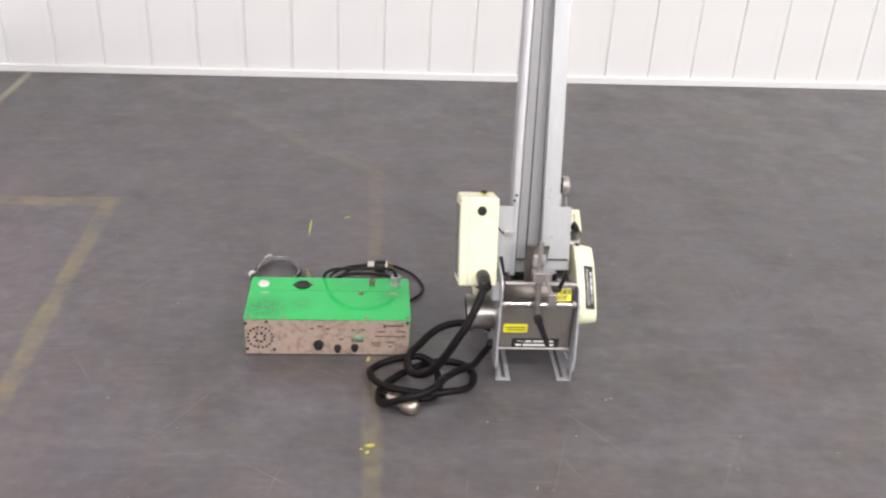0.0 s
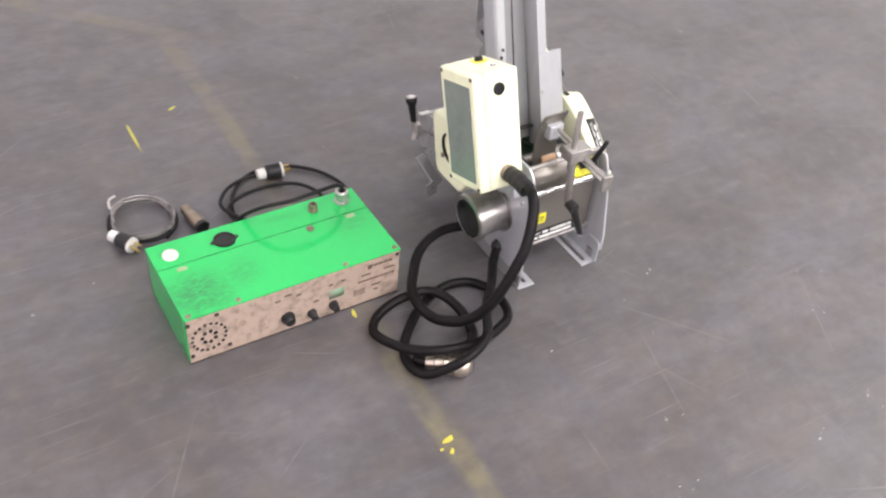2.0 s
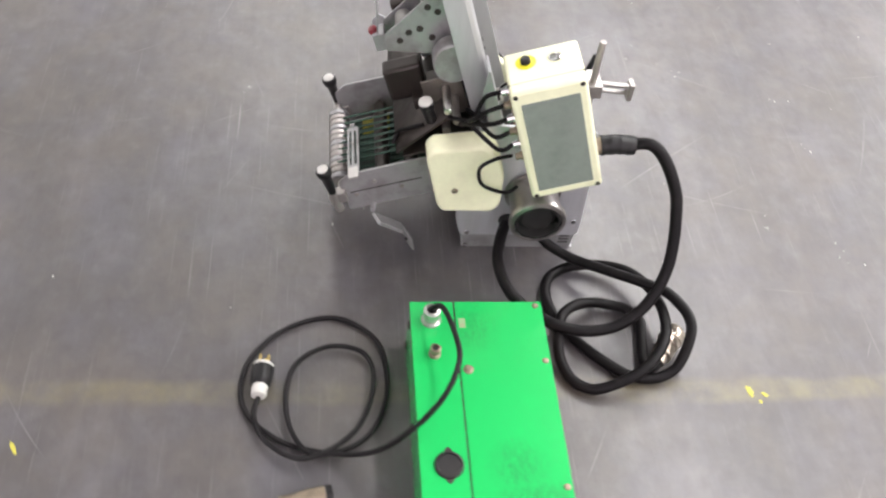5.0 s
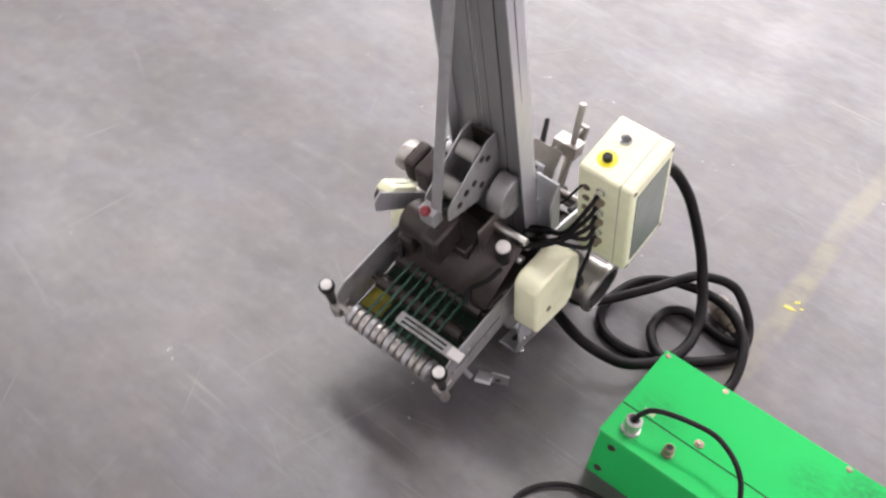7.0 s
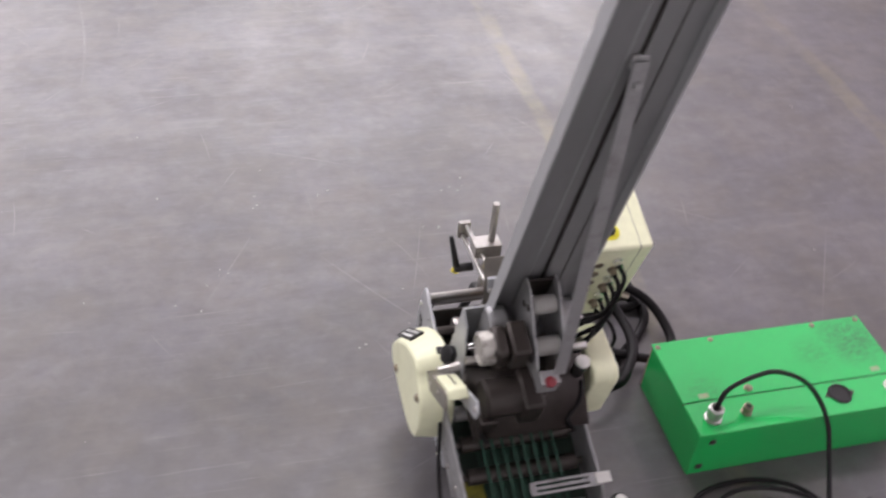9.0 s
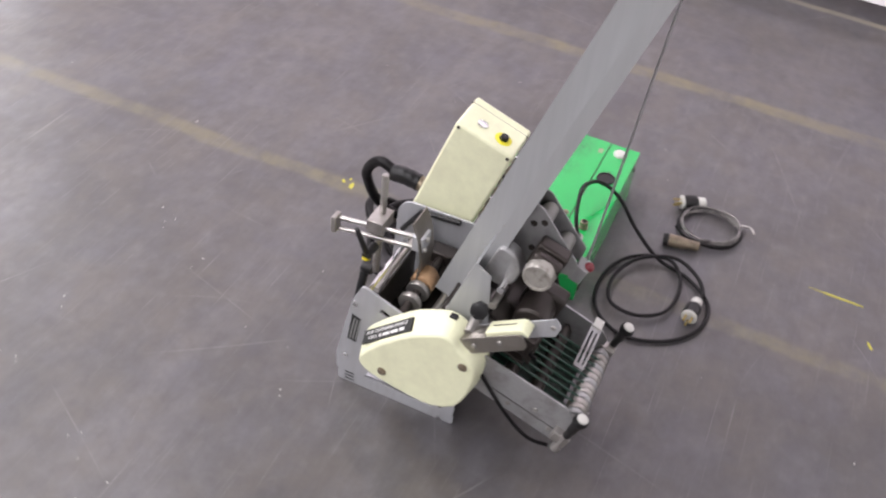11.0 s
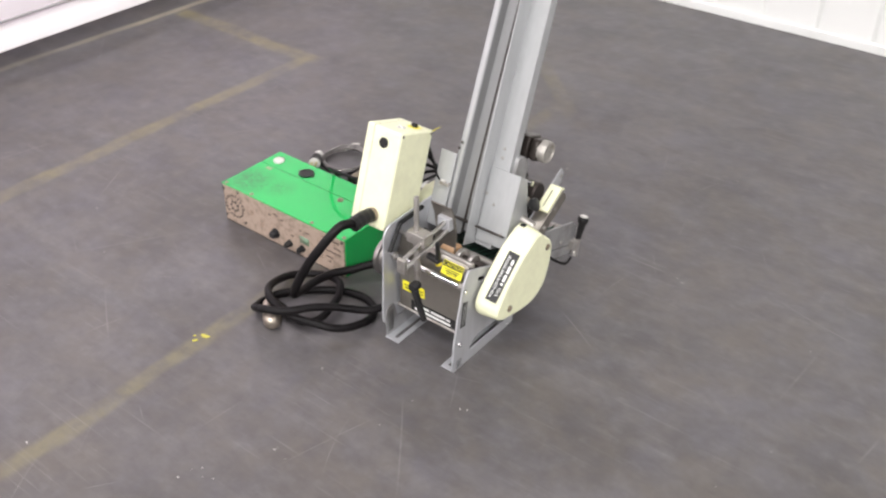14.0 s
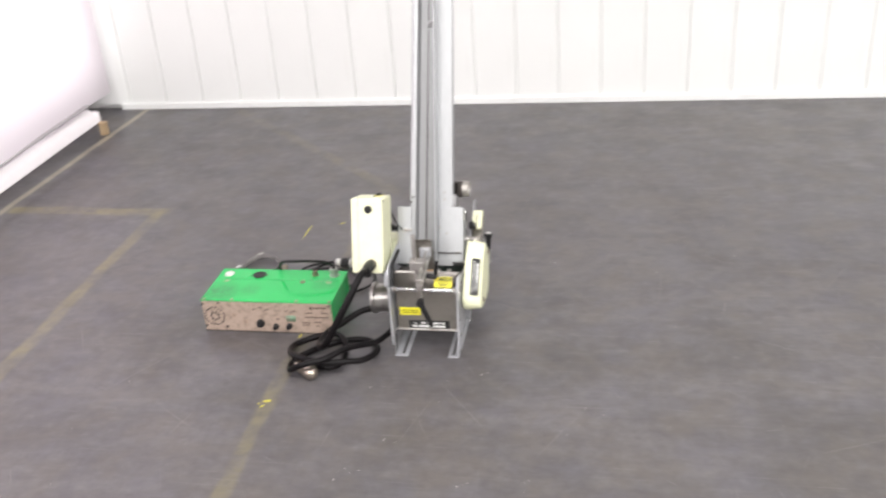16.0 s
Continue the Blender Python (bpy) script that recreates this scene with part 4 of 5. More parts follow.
# thin leads from the unit into the machine
ends = [(0.705, 0.10, 0.325), (0.700, 0.125, 0.318), (0.705, 0.140, 0.306), (0.698, 0.115, 0.332), (0.702, 0.155, 0.322)]
for k, e in enumerate(ends):
    w = 0.445 - 0.029 * k
    a = up(0.632, -0.046, w)
    b = up(0.632, -0.020, w - 0.004)
    c = (Vector(b) + Vector(e)) / 2 + Vector((0.004 * k - 0.012, 0.014, -0.012 + 0.008 * k))
    part("lead", tube([a, b, c, Vector(e), Vector(e) + Vector((0.03, 0.01, -0.012))], 0.0040, 8, 6), rubber, unit, "thin black lead")
part("loop_lead", tube([(0.634, 0.055, 0.300), (0.622, 0.085, 0.302), (0.616, 0.110, 0.285), (0.618, 0.100, 0.245), (0.630, 0.055, 0.215), (0.655, 0.03, 0.205)], 0.0035, 8, 6), rubber, unit)

# leaning chute (mast): two folded guides with a slot between
WTOP = 1.36


def fold(points, w0, w1, thick=0.0022, lean=0.008):
    """A folded sheet: a line of (x, v) corners, given a thickness and drawn up from w0 to w1."""
    pts = [Vector(p) for p in points]
    back = []
    for i, p in enumerate(pts):
        ways = [(b - a).normalized() for a, b in zip(pts[max(i - 1, 0):i + 1], pts[max(i - 1, 0) + 1:i + 2])]
        sides = [Vector((-d.y, d.x)) for d in ways]
        s = sum(sides, Vector((0, 0)))
        s /= s.length
        back.append(p + s * thick / max(s.dot(sides[0]), 0.3))
    loop = pts + back[::-1]
    n = len(pts)
    bm = bmesh.new()
    low = [bm.verts.new((*p, w0)) for p in loop]
    top = [bm.verts.new((*p, w1)) for p in loop]
    for i in range(2 * n):
        j = (i + 1) % (2 * n)
        bm.faces.new((low[i], low[j], top[j], top[i]))
    for i in range(n - 1):
        for ring in (low, top):
            bm.faces.new((ring[i], ring[i + 1], ring[2 * n - 2 - i], ring[2 * n - 1 - i]))
    bmesh.ops.recalc_face_normals(bm, faces=bm.faces)
    for v in bm.verts:
        v.co.x += lean * (v.co.z - 0.26)
    return bm


chute = tpart("chute_guide", fold([(0.866, 0.016), (0.865, -0.006), (0.8175, -0.003), (0.8165, -0.051)], 0.245, WTOP, 0.0025, 0.006), mast_metal, None, "tall folded aluminium chute guide")
# back and slot pieces carry their shade in a darker metal
tpart("back_sheet", fold([(0.7285, -0.002), (0.7900, -0.002)], 0.26, WTOP, 0.0016, 0.020), shaded_mast_metal, chute, "aluminium sheet behind the slot, in the shaded tone")
tpart("backing", fold([(0.8200, -0.0024), (0.8640, -0.0050)], 0.262, WTOP, 0.0012, 0.006), shaded_mast_metal, chute, "backing strip in the shaded tone")
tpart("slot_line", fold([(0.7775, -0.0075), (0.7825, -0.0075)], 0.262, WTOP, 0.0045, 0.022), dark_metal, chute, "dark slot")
tpart("centre_strip", fold([(0.7835, -0.0070), (0.8145, -0.0070)], 0.262, WTOP, 0.0020, 0.010), shaded_mast_metal, chute, "narrow strip in the slot, coloured for its shade")
for xa, xb, v in ((0.7905, 0.7950, -0.0042), (0.8125, 0.8165, -0.0042), (0.7640, 0.7655, 0.0002)):
    tpart("slot_line", fold([(xa, v), (xb, v)], 0.262, WTOP, 0.0006, 0.018), dark_metal, chute, "dark slot")
for w in (0.462, 0.484):
    tpart("rivet", lathe((0.842, -0.0065, w), (0, -1, 0), [(0, 0.0045), (0.002, 0.0038), (0.003, 0)], 10), steel, chute)
other = tpart("chute_guide", fold([(0.7248, 0.014), (0.7255, -0.004), (0.7268, -0.020), (0.7300, -0.0265), (0.7365, -0.0300), (0.7455, -0.0305), (0.7480, -0.0270)], 0.245, WTOP, 0.0022, 0.028), mast_metal, None, "tall folded aluminium chute guide")
# web's recess shade is part of its colour
tpart("inner_web", fold([(0.7482, -0.0262), (0.7545, -0.0085), (0.7770, -0.0085)], 0.250, WTOP, 0.0020, 0.026), shaded_mast_metal, other, "inner web, coloured for its shade")
for x, v, w in ((0.739, -0.0325, 0.455), (0.744, -0.0325, 0.470)):
    tpart("rivet", lathe((x, v, w), (0, -1, 0), [(0, 0.004), (0.0015, 0.003), (0.002, 0)], 10), dark_metal, other)
tpart("cheek_plate", slab([(-0.0125, 0.258), (-0.0090, 0.258), (-0.0090, 0.437), (-0.0125, 0.437)], 0.822, 0.902, 0.0006), mast_metal, None, "flat grey cheek plate")
tpart("cheek_plate", slab([(-0.036, 0.255), (-0.033, 0.255), (-0.033, 0.440), (-0.036, 0.440)], 0.694, 0.738, 0.0006), mast_metal, None, "flat grey cheek plate")
tpart("cheek_side", slab([(-0.0125, 0.258), (0.055, 0.275), (0.062, 0.330), (0.020, 0.428), (-0.0125, 0.437)], 0.9005, 0.9035, 0.0006), mast_metal, None, "grey side bracket")
tpart("cheek_side", slab([(-0.034, 0.275), (-0.012, 0.28), (-0.014, 0.40), (-0.034, 0.44)], 0.694, 0.698, 0.0006), mast_metal, None, "grey side bracket")
for x, w in ((0.850, 0.352), (0.826, 0.372), (0.886, 0.290)):
    tpart("cheek_screw", lathe((x, -0.0125, w), (0, -1, 0), [(0, 0.004), (0.0015, 0.0035), (0.002, 0)], 10), steel, None)
tpart("wing_screw", merge(rod((0.735, -0.015, 0.365), (0.735, -0.045, 0.365), 0.004, 10), box(0.716, 0.742, -0.050, -0.045, 0.361, 0.369, 0.001)), steel, None)
# thin strut behind the chute
part("strut", slab([(-0.0013, 0.0), (0.0013, 0.0), (0.0013, 0.545), (-0.0013, 0.545)], -0.0095, 0.0095, 0.0005,
                   m=Matrix.Translation((0.7995, 0.2835, 0.425)) @ Matrix.Rotation(radians(0.9), 4, "Y") @ Matrix.Rotation(radians(-3.8), 4, "X")), rail_metal, feeder, "flat aluminium strut")
part("strut_clip", merge(box(0.797, 0.818, 0.300, 0.3165, 0.957, 0.975, 0.002), rod((0.8075, 0.312, 0.940), (0.8075, 0.326, 0.941), 0.0048, 10)), rail_metal, feeder)

# roller bracket, motors and button behind the chute
for x in (0.783, 0.828):
    br = tpart("roller_bracket", slab([(0.004, 0.440), (0.004, 0.552), (0.028, 0.552), (0.128, 0.492), (0.132, 0.462), (0.064, 0.436)], x, x + 0.003, 0.0006, round_=0.006), rail_metal, None, "drilled aluminium bracket")
    for v, w in ((0.030, 0.515), (0.044, 0.528), (0.066, 0.490), (0.086, 0.488), (0.05, 0.468), (0.104, 0.476)):
        xo = x - 0.0004 if x < 0.8 else x + 0.003
        tpart("bolt", lathe((xo, v, w), (-1 if x < 0.8 else 1, 0, 0), [(0, 0.0062), (0.0015, 0.0062), (0.002, 0.004), (0.002, 0)], 6), dark_metal, br)
for v, w in ((0.040, 0.525), (0.092, 0.492)):
    tpart("pinch_roller", lathe((0.8075, v, w), (1, 0, 0), [(-0.0205, 0.005), (-0.018, 0.015), (0.018, 0.015), (0.0205, 0.005)], 20), surface("grey_roller", (0.27, 0.265, 0.25), (0.12, 0.11, 0.10), 0.5, 0, 90, 40, None, 0.6), None, "grey pinch roller")
tpart("bracket_back", box(0.786, 0.828, 0.006, 0.010, 0.440, 0.545, 0.001), dark_metal, None)
btn = tpart("button_block", box(0.798, 0.828, 0.128, 0.150, 0.452, 0.486, 0.002), rail_metal, None, "small button block")
tpart("red_button", lathe((0.814, 0.146, 0.484), (0, 0.6, 1), [(0, 0.0085), (0.006, 0.0085), (0.009, 0.006), (0.010, 0)], 16), red_plastic, btn, "red push button")
motor = tpart("motor", merge(box(0.868, 0.892, 0.056, 0.108, 0.461, 0.513, 0.008), box(0.836, 0.866, 0.054, 0.110, 0.459, 0.515, 0.005)), dark_metal, None, "dark square motor")
tpart("motor_cap", lathe((0.889, 0.0815, 0.487), (1, 0, 0), [(0, 0.026), (0.016, 0.026), (0.020, 0.0245), (0.0205, 0.021), (0.018, 0.020), (0.018, 0)], 28), surface("cast_cap", (0.42, 0.40, 0.37), (0.13, 0.11, 0.09), 0.4, 0.5, 140, 60, None, 0.9, 0.5), motor, "pale round motor cap")
tpart("motor", merge(lathe((0.850, 0.118, 0.372), (1, 0, 0), [(-0.045, 0.027), (-0.042, 0.031), (0.036, 0.031), (0.040, 0.027), (0.040, 0)], 24), box(0.800, 0.835, 0.085, 0.155, 0.335, 0.405, 0.006)), dark_metal, None, "dark round motor")
tpart("lower_block", box(0.775, 0.850, 0.055, 0.115, 0.325, 0.350, 0.004), dark_metal, None)
tpart("lower_block", box(0.865, 0.895, 0.115, 0.15, 0.300, 0.345, 0.004), dark_metal, None)
tpart("shaft", rod((0.868, 0.045, 0.415), (0.905, 0.045, 0.415), 0.0065, 12), chrome, None)
for x0, x1 in ((0.740, 0.772), (0.848, 0.878)):
    tpart("guide_block", slab([(0.004, 0.395), (0.040, 0.395), (0.058, 0.415), (0.058, 0.452), (0.036, 0.474), (0.004, 0.474)], x0, x1, 0.004, round_=0.014), rail_metal, None, "rounded grey guide block")
for v, w in ((0.040, 0.345), (0.062, 0.330), (0.05, 0.372)):
    tpart("cross_rod", rod((0.698, v, w), (0.765, v, w), 0.0075, 14, bevel=0.001), polished, None, "short polished rod")
    tpart("cross_rod", rod((0.845, v, w), (0.903, v, w), 0.0075, 14, bevel=0.001), steel, None, "short steel rod")
tpart("rod_plate", box(0.762, 0.766, 0.020, 0.090, 0.31, 0.395, 0.001), sheet, None)
kb = tpart("adjuster_knob", lathe((0.718, 0.085, 0.345), (0, 0, 1), [(0, 0.010), (0.030, 0.011), (0.032, 0.013), (0.042, 0.013)], 16), black_plastic, None, "black knob with a pale cap")
tpart("cap", lathe((0.718, 0.085, 0.387), (0, 0, 1), [(0, 0.0125), (0.004, 0.0115), (0.006, 0.007), (0.0065, 0)], 16), white_plastic, kb, "pale cap")
tpart("rear_apron", slab([(0.052, 0.352), (0.056, 0.355), (0.160, 0.302), (0.158, 0.297)], 0.704, 0.900), dark_metal, None, "dark stained apron sheet")
tpart("bed_plate", box(0.704, 0.898, -0.02, 0.150, 0.286, 0.290, 0.001), dark_metal, None)
for x in (0.712, 0.86):
    tpart("wire", tube([(x, 0.10, 0.345), (x + 0.01, 0.13, 0.335), (x + 0.03, 0.15, 0.315), (x + 0.02, 0.165, 0.30)], 0.004, 8, 6), rubber, None)
part("sensor_wire", tube([up(0.668, -0.062, 0.432), up(0.676, -0.048, 0.418), up(0.688, -0.040, 0.392), up(0.702, -0.039, 0.372), up(0.716, -0.039, 0.364)], 0.0024, 8, 6), rubber, feeder)
part("wire_clip", box(0.712, 0.726, -0.045, -0.036, 0.357, 0.371, 0.002, m=TILT), white_plastic, feeder)

# arm with a cream end piece on the cover side
MARM = Matrix.Translation((0, 0.200, 0.316)) @ Matrix.Rotation(radians(32), 4, "X")
arm = part("swing_arm", slab([(-0.078, -0.018), (0.040, -0.018), (0.047, -0.010), (0.047, 0.008), (0.040, 0.014), (-0.078, 0.014)], 0.9515, 0.9545, 0.0006, m=MARM, round_=0.005), sheet, feeder, "folded steel swing arm")
part("arm_web", slab([(-0.078, 0.0105), (-0.020, 0.0105), (-0.020, 0.0135), (-0.078, 0.0135)], 0.9195, 0.9512, m=MARM), sheet, arm)
part("inner_cheek", slab([(-0.078, -0.016), (0.082, -0.022), (0.100, -0.006), (0.098, 0.013), (-0.078, 0.013)], 0.9160, 0.9190, 0.0006, m=MARM, round_=0.003), aluminium, arm, "long aluminium cheek")
part("arm_pad", slab([(-0.022, 0.0105), (0.046, 0.0105), (0.0535, 0.002), (0.056, 0.006), (0.050, 0.0185), (0.044, 0.021), (-0.022, 0.021)], 0.9195, 0.9510, 0.002, m=MARM, round_=0.003), cream, arm, "cream end piece")
part("pad_slot", box(0.932, 0.9345, -0.012, 0.034, 0.0212, 0.0218, 0.0002, 1, m=MARM), dark_metal, arm)
for x, a, n in ((0.9545, 0.0, 0.0), (0.9545, -0.052, -0.002), (0.9190, 0.086, -0.004)):
    c = MARM @ Vector((x, a, n))
    part("arm_screw", lathe(c, (1, 0, 0), [(0, 0.005), (0.002, 0.004), (0.0025, 0)], 10), steel, arm)
part("star_knob", lathe((0.916, 0.148, 0.338), (1, 0.1, 0.5), [(0, 0.007), (0.006, 0.014), (0.010, 0.0165), (0.018, 0.0165), (0.020, 0.013), (0.020, 0)], 7), black_plastic, arm, "black star knob")
part("arm_pivot", rod((0.895, 0.140, 0.300), (0.938, 0.140, 0.292), 0.010, 14), steel, arm)

# outfeed tail: rails, belts, end roller, knobs
tpart("tail_rail", slab([(0.02, 0.196), (0.02, 0.281), (0.255, 0.277), (0.278, 0.262), (0.278, 0.190), (0.14, 0.192)], 0.700, 0.704, 0.0006, round_=0.006), rail_metal, None, "grimy aluminium side rail")
tpart("tail_rail", slab([(0.05, 0.206), (0.05, 0.292), (0.255, 0.296), (0.280, 0.280), (0.282, 0.205), (0.14, 0.206)], 0.930, 0.934, 0.0006, round_=0.006), rail_metal, None, "grimy aluminium side rail")
for x, k in ((0.700, -1), (0.934, 1)):
    tpart("rail_groove", box(x - 0.0006, x + 0.0006, 0.13, 0.265, 0.232, 0.234, 0.0001, 1), dark_metal, None)
    for v, w in ((0.17, 0.222), (0.255, 0.225), (0.215, 0.248)):
        tpart("rail_screw", lathe((x, v, w), (k, 0, 0), [(0, 0.0048), (0.002, 0.004), (0.0025, 0)], 10), steel, None)
roller = tpart("end_roller", lathe((0.708, 0.281, 0.238), (1, 0, 0.05), [(0, 0.006), (0.016, 0.006), (0.017, 0.012), (0.206, 0.012), (0.207, 0.006), (0.222, 0.006)], 18), steel, None, "worn steel end roller")
for k in range(13):
    tpart("roller_ring", lathe((0.732 + 0.0138 * k, 0.281, 0.2393 + 0.0007 * k), (1, 0, 0.05), [(-0.0062, 0.012), (-0.0058, 0.0182), (-0.0040, 0.0200), (0.0040, 0.0200), (0.0058, 0.0182), (0.0062, 0.012)], 18),
          steel if k % 3 else rail_metal, roller, "dull roller ring")
for k in range(8):
    x = 0.758 + 0.0172 * k
    belt = box(x - 0.0022, x + 0.0022, 0.0, 0.281, 0.2585, 0.2605, 0.0004, 1)
    low_belt = box(x - 0.0022, x + 0.0022, 0.0, 0.281, 0.2195, 0.2212, 0.0004, 1)
    tpart("belt", merge(belt, low_belt), belt_green, None, "narrow green drive belt")
for v in (0.20, 0.145, 0.09):
    tpart("cross_roller", lathe((0.712, v, 0.242), (1, 0, 0), [(0, 0.006), (0.012, 0.006), (0.013, 0.0135), (0.198, 0.0135), (0.199, 0.006), (0.212, 0.006)], 16), dark_metal if v > 0.12 else rail_metal, None, "dull cross roller")
tpart("tail_pan", box(0.706, 0.928, 0.03, 0.262, 0.203, 0.206, 0.0008), surface("green_black_pan", (0.02, 0.04, 0.028), (0.012, 0.014, 0.012), 0.5, 0.2, 80, 26, None, 0.6), None, "dark oily pan")
tpart("pan_label", box(0.878, 0.925, 0.19, 0.245, 0.2062, 0.2068), surface("grimy_yellow_label", (0.30, 0.27, 0.03), (0.10, 0.09, 0.03), 0.5, 0, 90, 60, None, 0.8), None, "dirty yellow label")
tpart("slotted_bar", slab([(0.234, 0.702), (0.256, 0.702), (0.256, 0.822), (0.234, 0.822)], 0.276, 0.280, 0.0005, round_=0.004,
                          holes=[[(0.2385, 0.722), (0.2425, 0.722), (0.2425, 0.812), (0.2385, 0.812)], [(0.2475, 0.722), (0.2515, 0.722), (0.2515, 0.812), (0.2475, 0.812)]],
                          m=Matrix(((0, 0, 1, 0), (0, 1, 0, 0), (1, 0, 0, 0), (0, 0, 0, 1)))), rail_metal, None, "slotted aluminium bar")
tpart("bar_tab", box(0.686, 0.712, 0.236, 0.254, 0.279, 0.283, 0.0006), white_plastic, None)
for x, v in ((0.946, 0.283), (0.692, 0.293)):
    kn = tpart("tension_knob", lathe((x, v, 0.250), (0, 0, 1), [(0, 0.0075), (0.018, 0.0075), (0.020, 0.0085), (0.042, 0.0095), (0.046, 0.013), (0.056, 0.0145), (0.060, 0.0125), (0.060, 0)], 16), black_plastic, None, "black tension knob")
    tpart("cap", lathe((x, v, 0.3095), (0, 0, 1), [(0, 0.0105), (0.003, 0.010), (0.0045, 0.006), (0.005, 0)], 16), white_plastic, kn, "pale cap")
    tpart("stem", lathe((x, v, 0.205), (0, 0, 1), [(0, 0.009), (0.006, 0.0095), (0.012, 0.007), (0.030, 0.006), (0.046, 0.0085)], 14), steel, kn)
    tpart("stem_block", box(min(x, 0.93 if x > 0.8 else x) - 0.004, max(x, 0.704 if x < 0.8 else x) + 0.004, v - 0.022, v + 0.010, 0.222, 0.246, 0.002), steel, None)
part("tail_wire", tube([up(0.936, 0.10, 0.25), up(0.948, 0.17, 0.215), up(0.952, 0.23, 0.195), up(0.945, 0.27, 0.20)], 0.0035, 8, 6), rubber, feeder)
# bent foot strap under the tail
strap = Vector((0.664, 0.213, 0.055))
part("tail_strap", merge(box(-0.0140, 0.0140, -0.040, 0.040, -0.0035, 0.0035, 0.001, m=Matrix.Translation((0.676, 0.249, 0.083)) @ Matrix.Rotation(radians(24), 4, "Z") @ Matrix.Rotation(radians(42), 4, "X")),
                         box(-0.0165, 0.0165, -0.017, 0.017, -0.002, 0.002, 0.0006, m=Matrix.Translation(strap) @ Matrix.Rotation(radians(24), 4, "Z") @ Matrix.Rotation(radians(78), 4, "X")),
                         rod((0.704, 0.280, 0.112), (0.684, 0.282, 0.110), 0.005, 10)), rail_metal, feeder, "bent steel strap")
part("strap_hole", rod(strap + Vector((0.002, 0.0022, 0.0)), strap + Vector((0.002, 0.0035, 0.0012)), 0.0055, 10), void_black, feeder)


# ---- thick trunk cable from the unit to the floor ----
trunk = thing("trunk_cable", (0.5, -0.15, 0), "thick black cable lying in loose loops on the floor", "cable")
g0 = up(0.640, -0.190, 0.276)
part("strain_relief", tube([g0, g0 + Vector((0, -0.03, 0.004)), g0 + Vector((0.0, -0.058, 0.002))], 0.0172, 14, 6, ripple=0.05), black_plastic, trunk, "ribbed strain relief")
R = 0.0108
run = [g0 + Vector((0, -0.05, 0.003)), (0.632, -0.181, 0.333), (0.617, -0.210, 0.308), (0.592, -0.234, 0.262), (0.572, -0.240, 0.227), (0.549, -0.242, 0.185), (0.525, -0.238, 0.142), (0.500, -0.221, 0.101),
       (0.476, -0.192, 0.074), (0.458, -0.150, 0.054), (0.452, -0.101, 0.047), (0.463, -0.050, 0.046), (0.491, -0.008, 0.047), (0.520, 0.027, 0.056), (0.553, 0.046, 0.068), (0.596, 0.053, 0.077), (0.640, 0.044, 0.081), (0.690, 0.026, 0.084), (0.712, 0.018, 0.084)]
part("entry_gland", lathe((0.6885, 0.027, 0.084), (-0.93, 0.33, -0.05), [(-0.004, 0.015), (0.006, 0.015), (0.008, 0.0135), (0.010, 0.012)], 18), black_plastic, trunk, "black cable gland")
part("jacket", tube(run, R, 12, 8), rubber, trunk, "thick black rubber jacket")
run2 = [(0.708, -0.014, 0.076), (0.686, -0.032, 0.062), (0.662, -0.056, 0.046), (0.632, -0.098, 0.040), (0.600, -0.136, 0.052), (0.573, -0.168, 0.064), (0.545, -0.208, 0.074), (0.520, -0.248, 0.077), (0.492, -0.270, 0.075), (0.464, -0.281, 0.073),
        (0.438, -0.282, 0.064), (0.406, -0.268, 0.042), (0.384, -0.248, 0.022), (0.373, -0.210, 0.0125), (0.382, -0.165, 0.0115), (0.420, -0.118, 0.0115), (0.470, -0.076, 0.0115), (0.512, -0.053, 0.0115), (0.560, -0.043, 0.0115), (0.604, -0.055, 0.0115),
        (0.629, -0.090, 0.013), (0.633, -0.123, 0.017), (0.625, -0.166, 0.026), (0.603, -0.203, 0.036), (0.562, -0.228, 0.047), (0.525, -0.240, 0.050), (0.492, -0.245, 0.052), (0.450, -0.240, 0.056), (0.414, -0.226, 0.054),
        (0.379, -0.196, 0.045), (0.360, -0.160, 0.034), (0.350, -0.118, 0.020), (0.353, -0.088, 0.013), (0.377, -0.060, 0.012), (0.420, -0.046, 0.020), (0.470, -0.052, 0.034), (0.495, -0.060, 0.036), (0.513, -0.078, 0.036), (0.527, -0.102, 0.031),
        (0.534, -0.132, 0.025), (0.536, -0.162, 0.016), (0.529, -0.192, 0.012), (0.502, -0.212, 0.012), (0.458, -0.207, 0.012), (0.414, -0.200, 0.015), (0.389, -0.204, 0.020), (0.404, -0.2245, 0.0245)]
part("entry_gland", lathe((0.6885, -0.0295, 0.064), (-0.64, -0.62, -0.45), [(-0.004, 0.014), (0.006, 0.014), (0.008, 0.0125), (0.010, 0.011)], 18), black_plastic, trunk, "black cable gland")
part("jacket", tube(run2, R * 0.92, 12, 8), rubber, trunk, "thick black rubber jacket")
plug = part("connector", lathe((0.398, -0.221, 0.0245), (0.82, -0.56, 0.0), [(0, 0.011), (0.016, 0.013), (0.018, 0.018), (0.034, 0.019), (0.036, 0.016), (0.044, 0.016), (0.046, 0.020), (0.056, 0.021), (0.058, 0.0185)], 24),
            nickel, trunk, "nickel-plated round connector")
part("dust_cap", lathe((0.398, -0.221, 0.0245), (0.82, -0.56, 0.0), [(0.057, 0.019), (0.058, 0.0225), (0.074, 0.0232), (0.083, 0.0205), (0.090, 0.0145), (0.094, 0.007), (0.095, 0)], 24), nickel, plug, "domed metal dust cap")

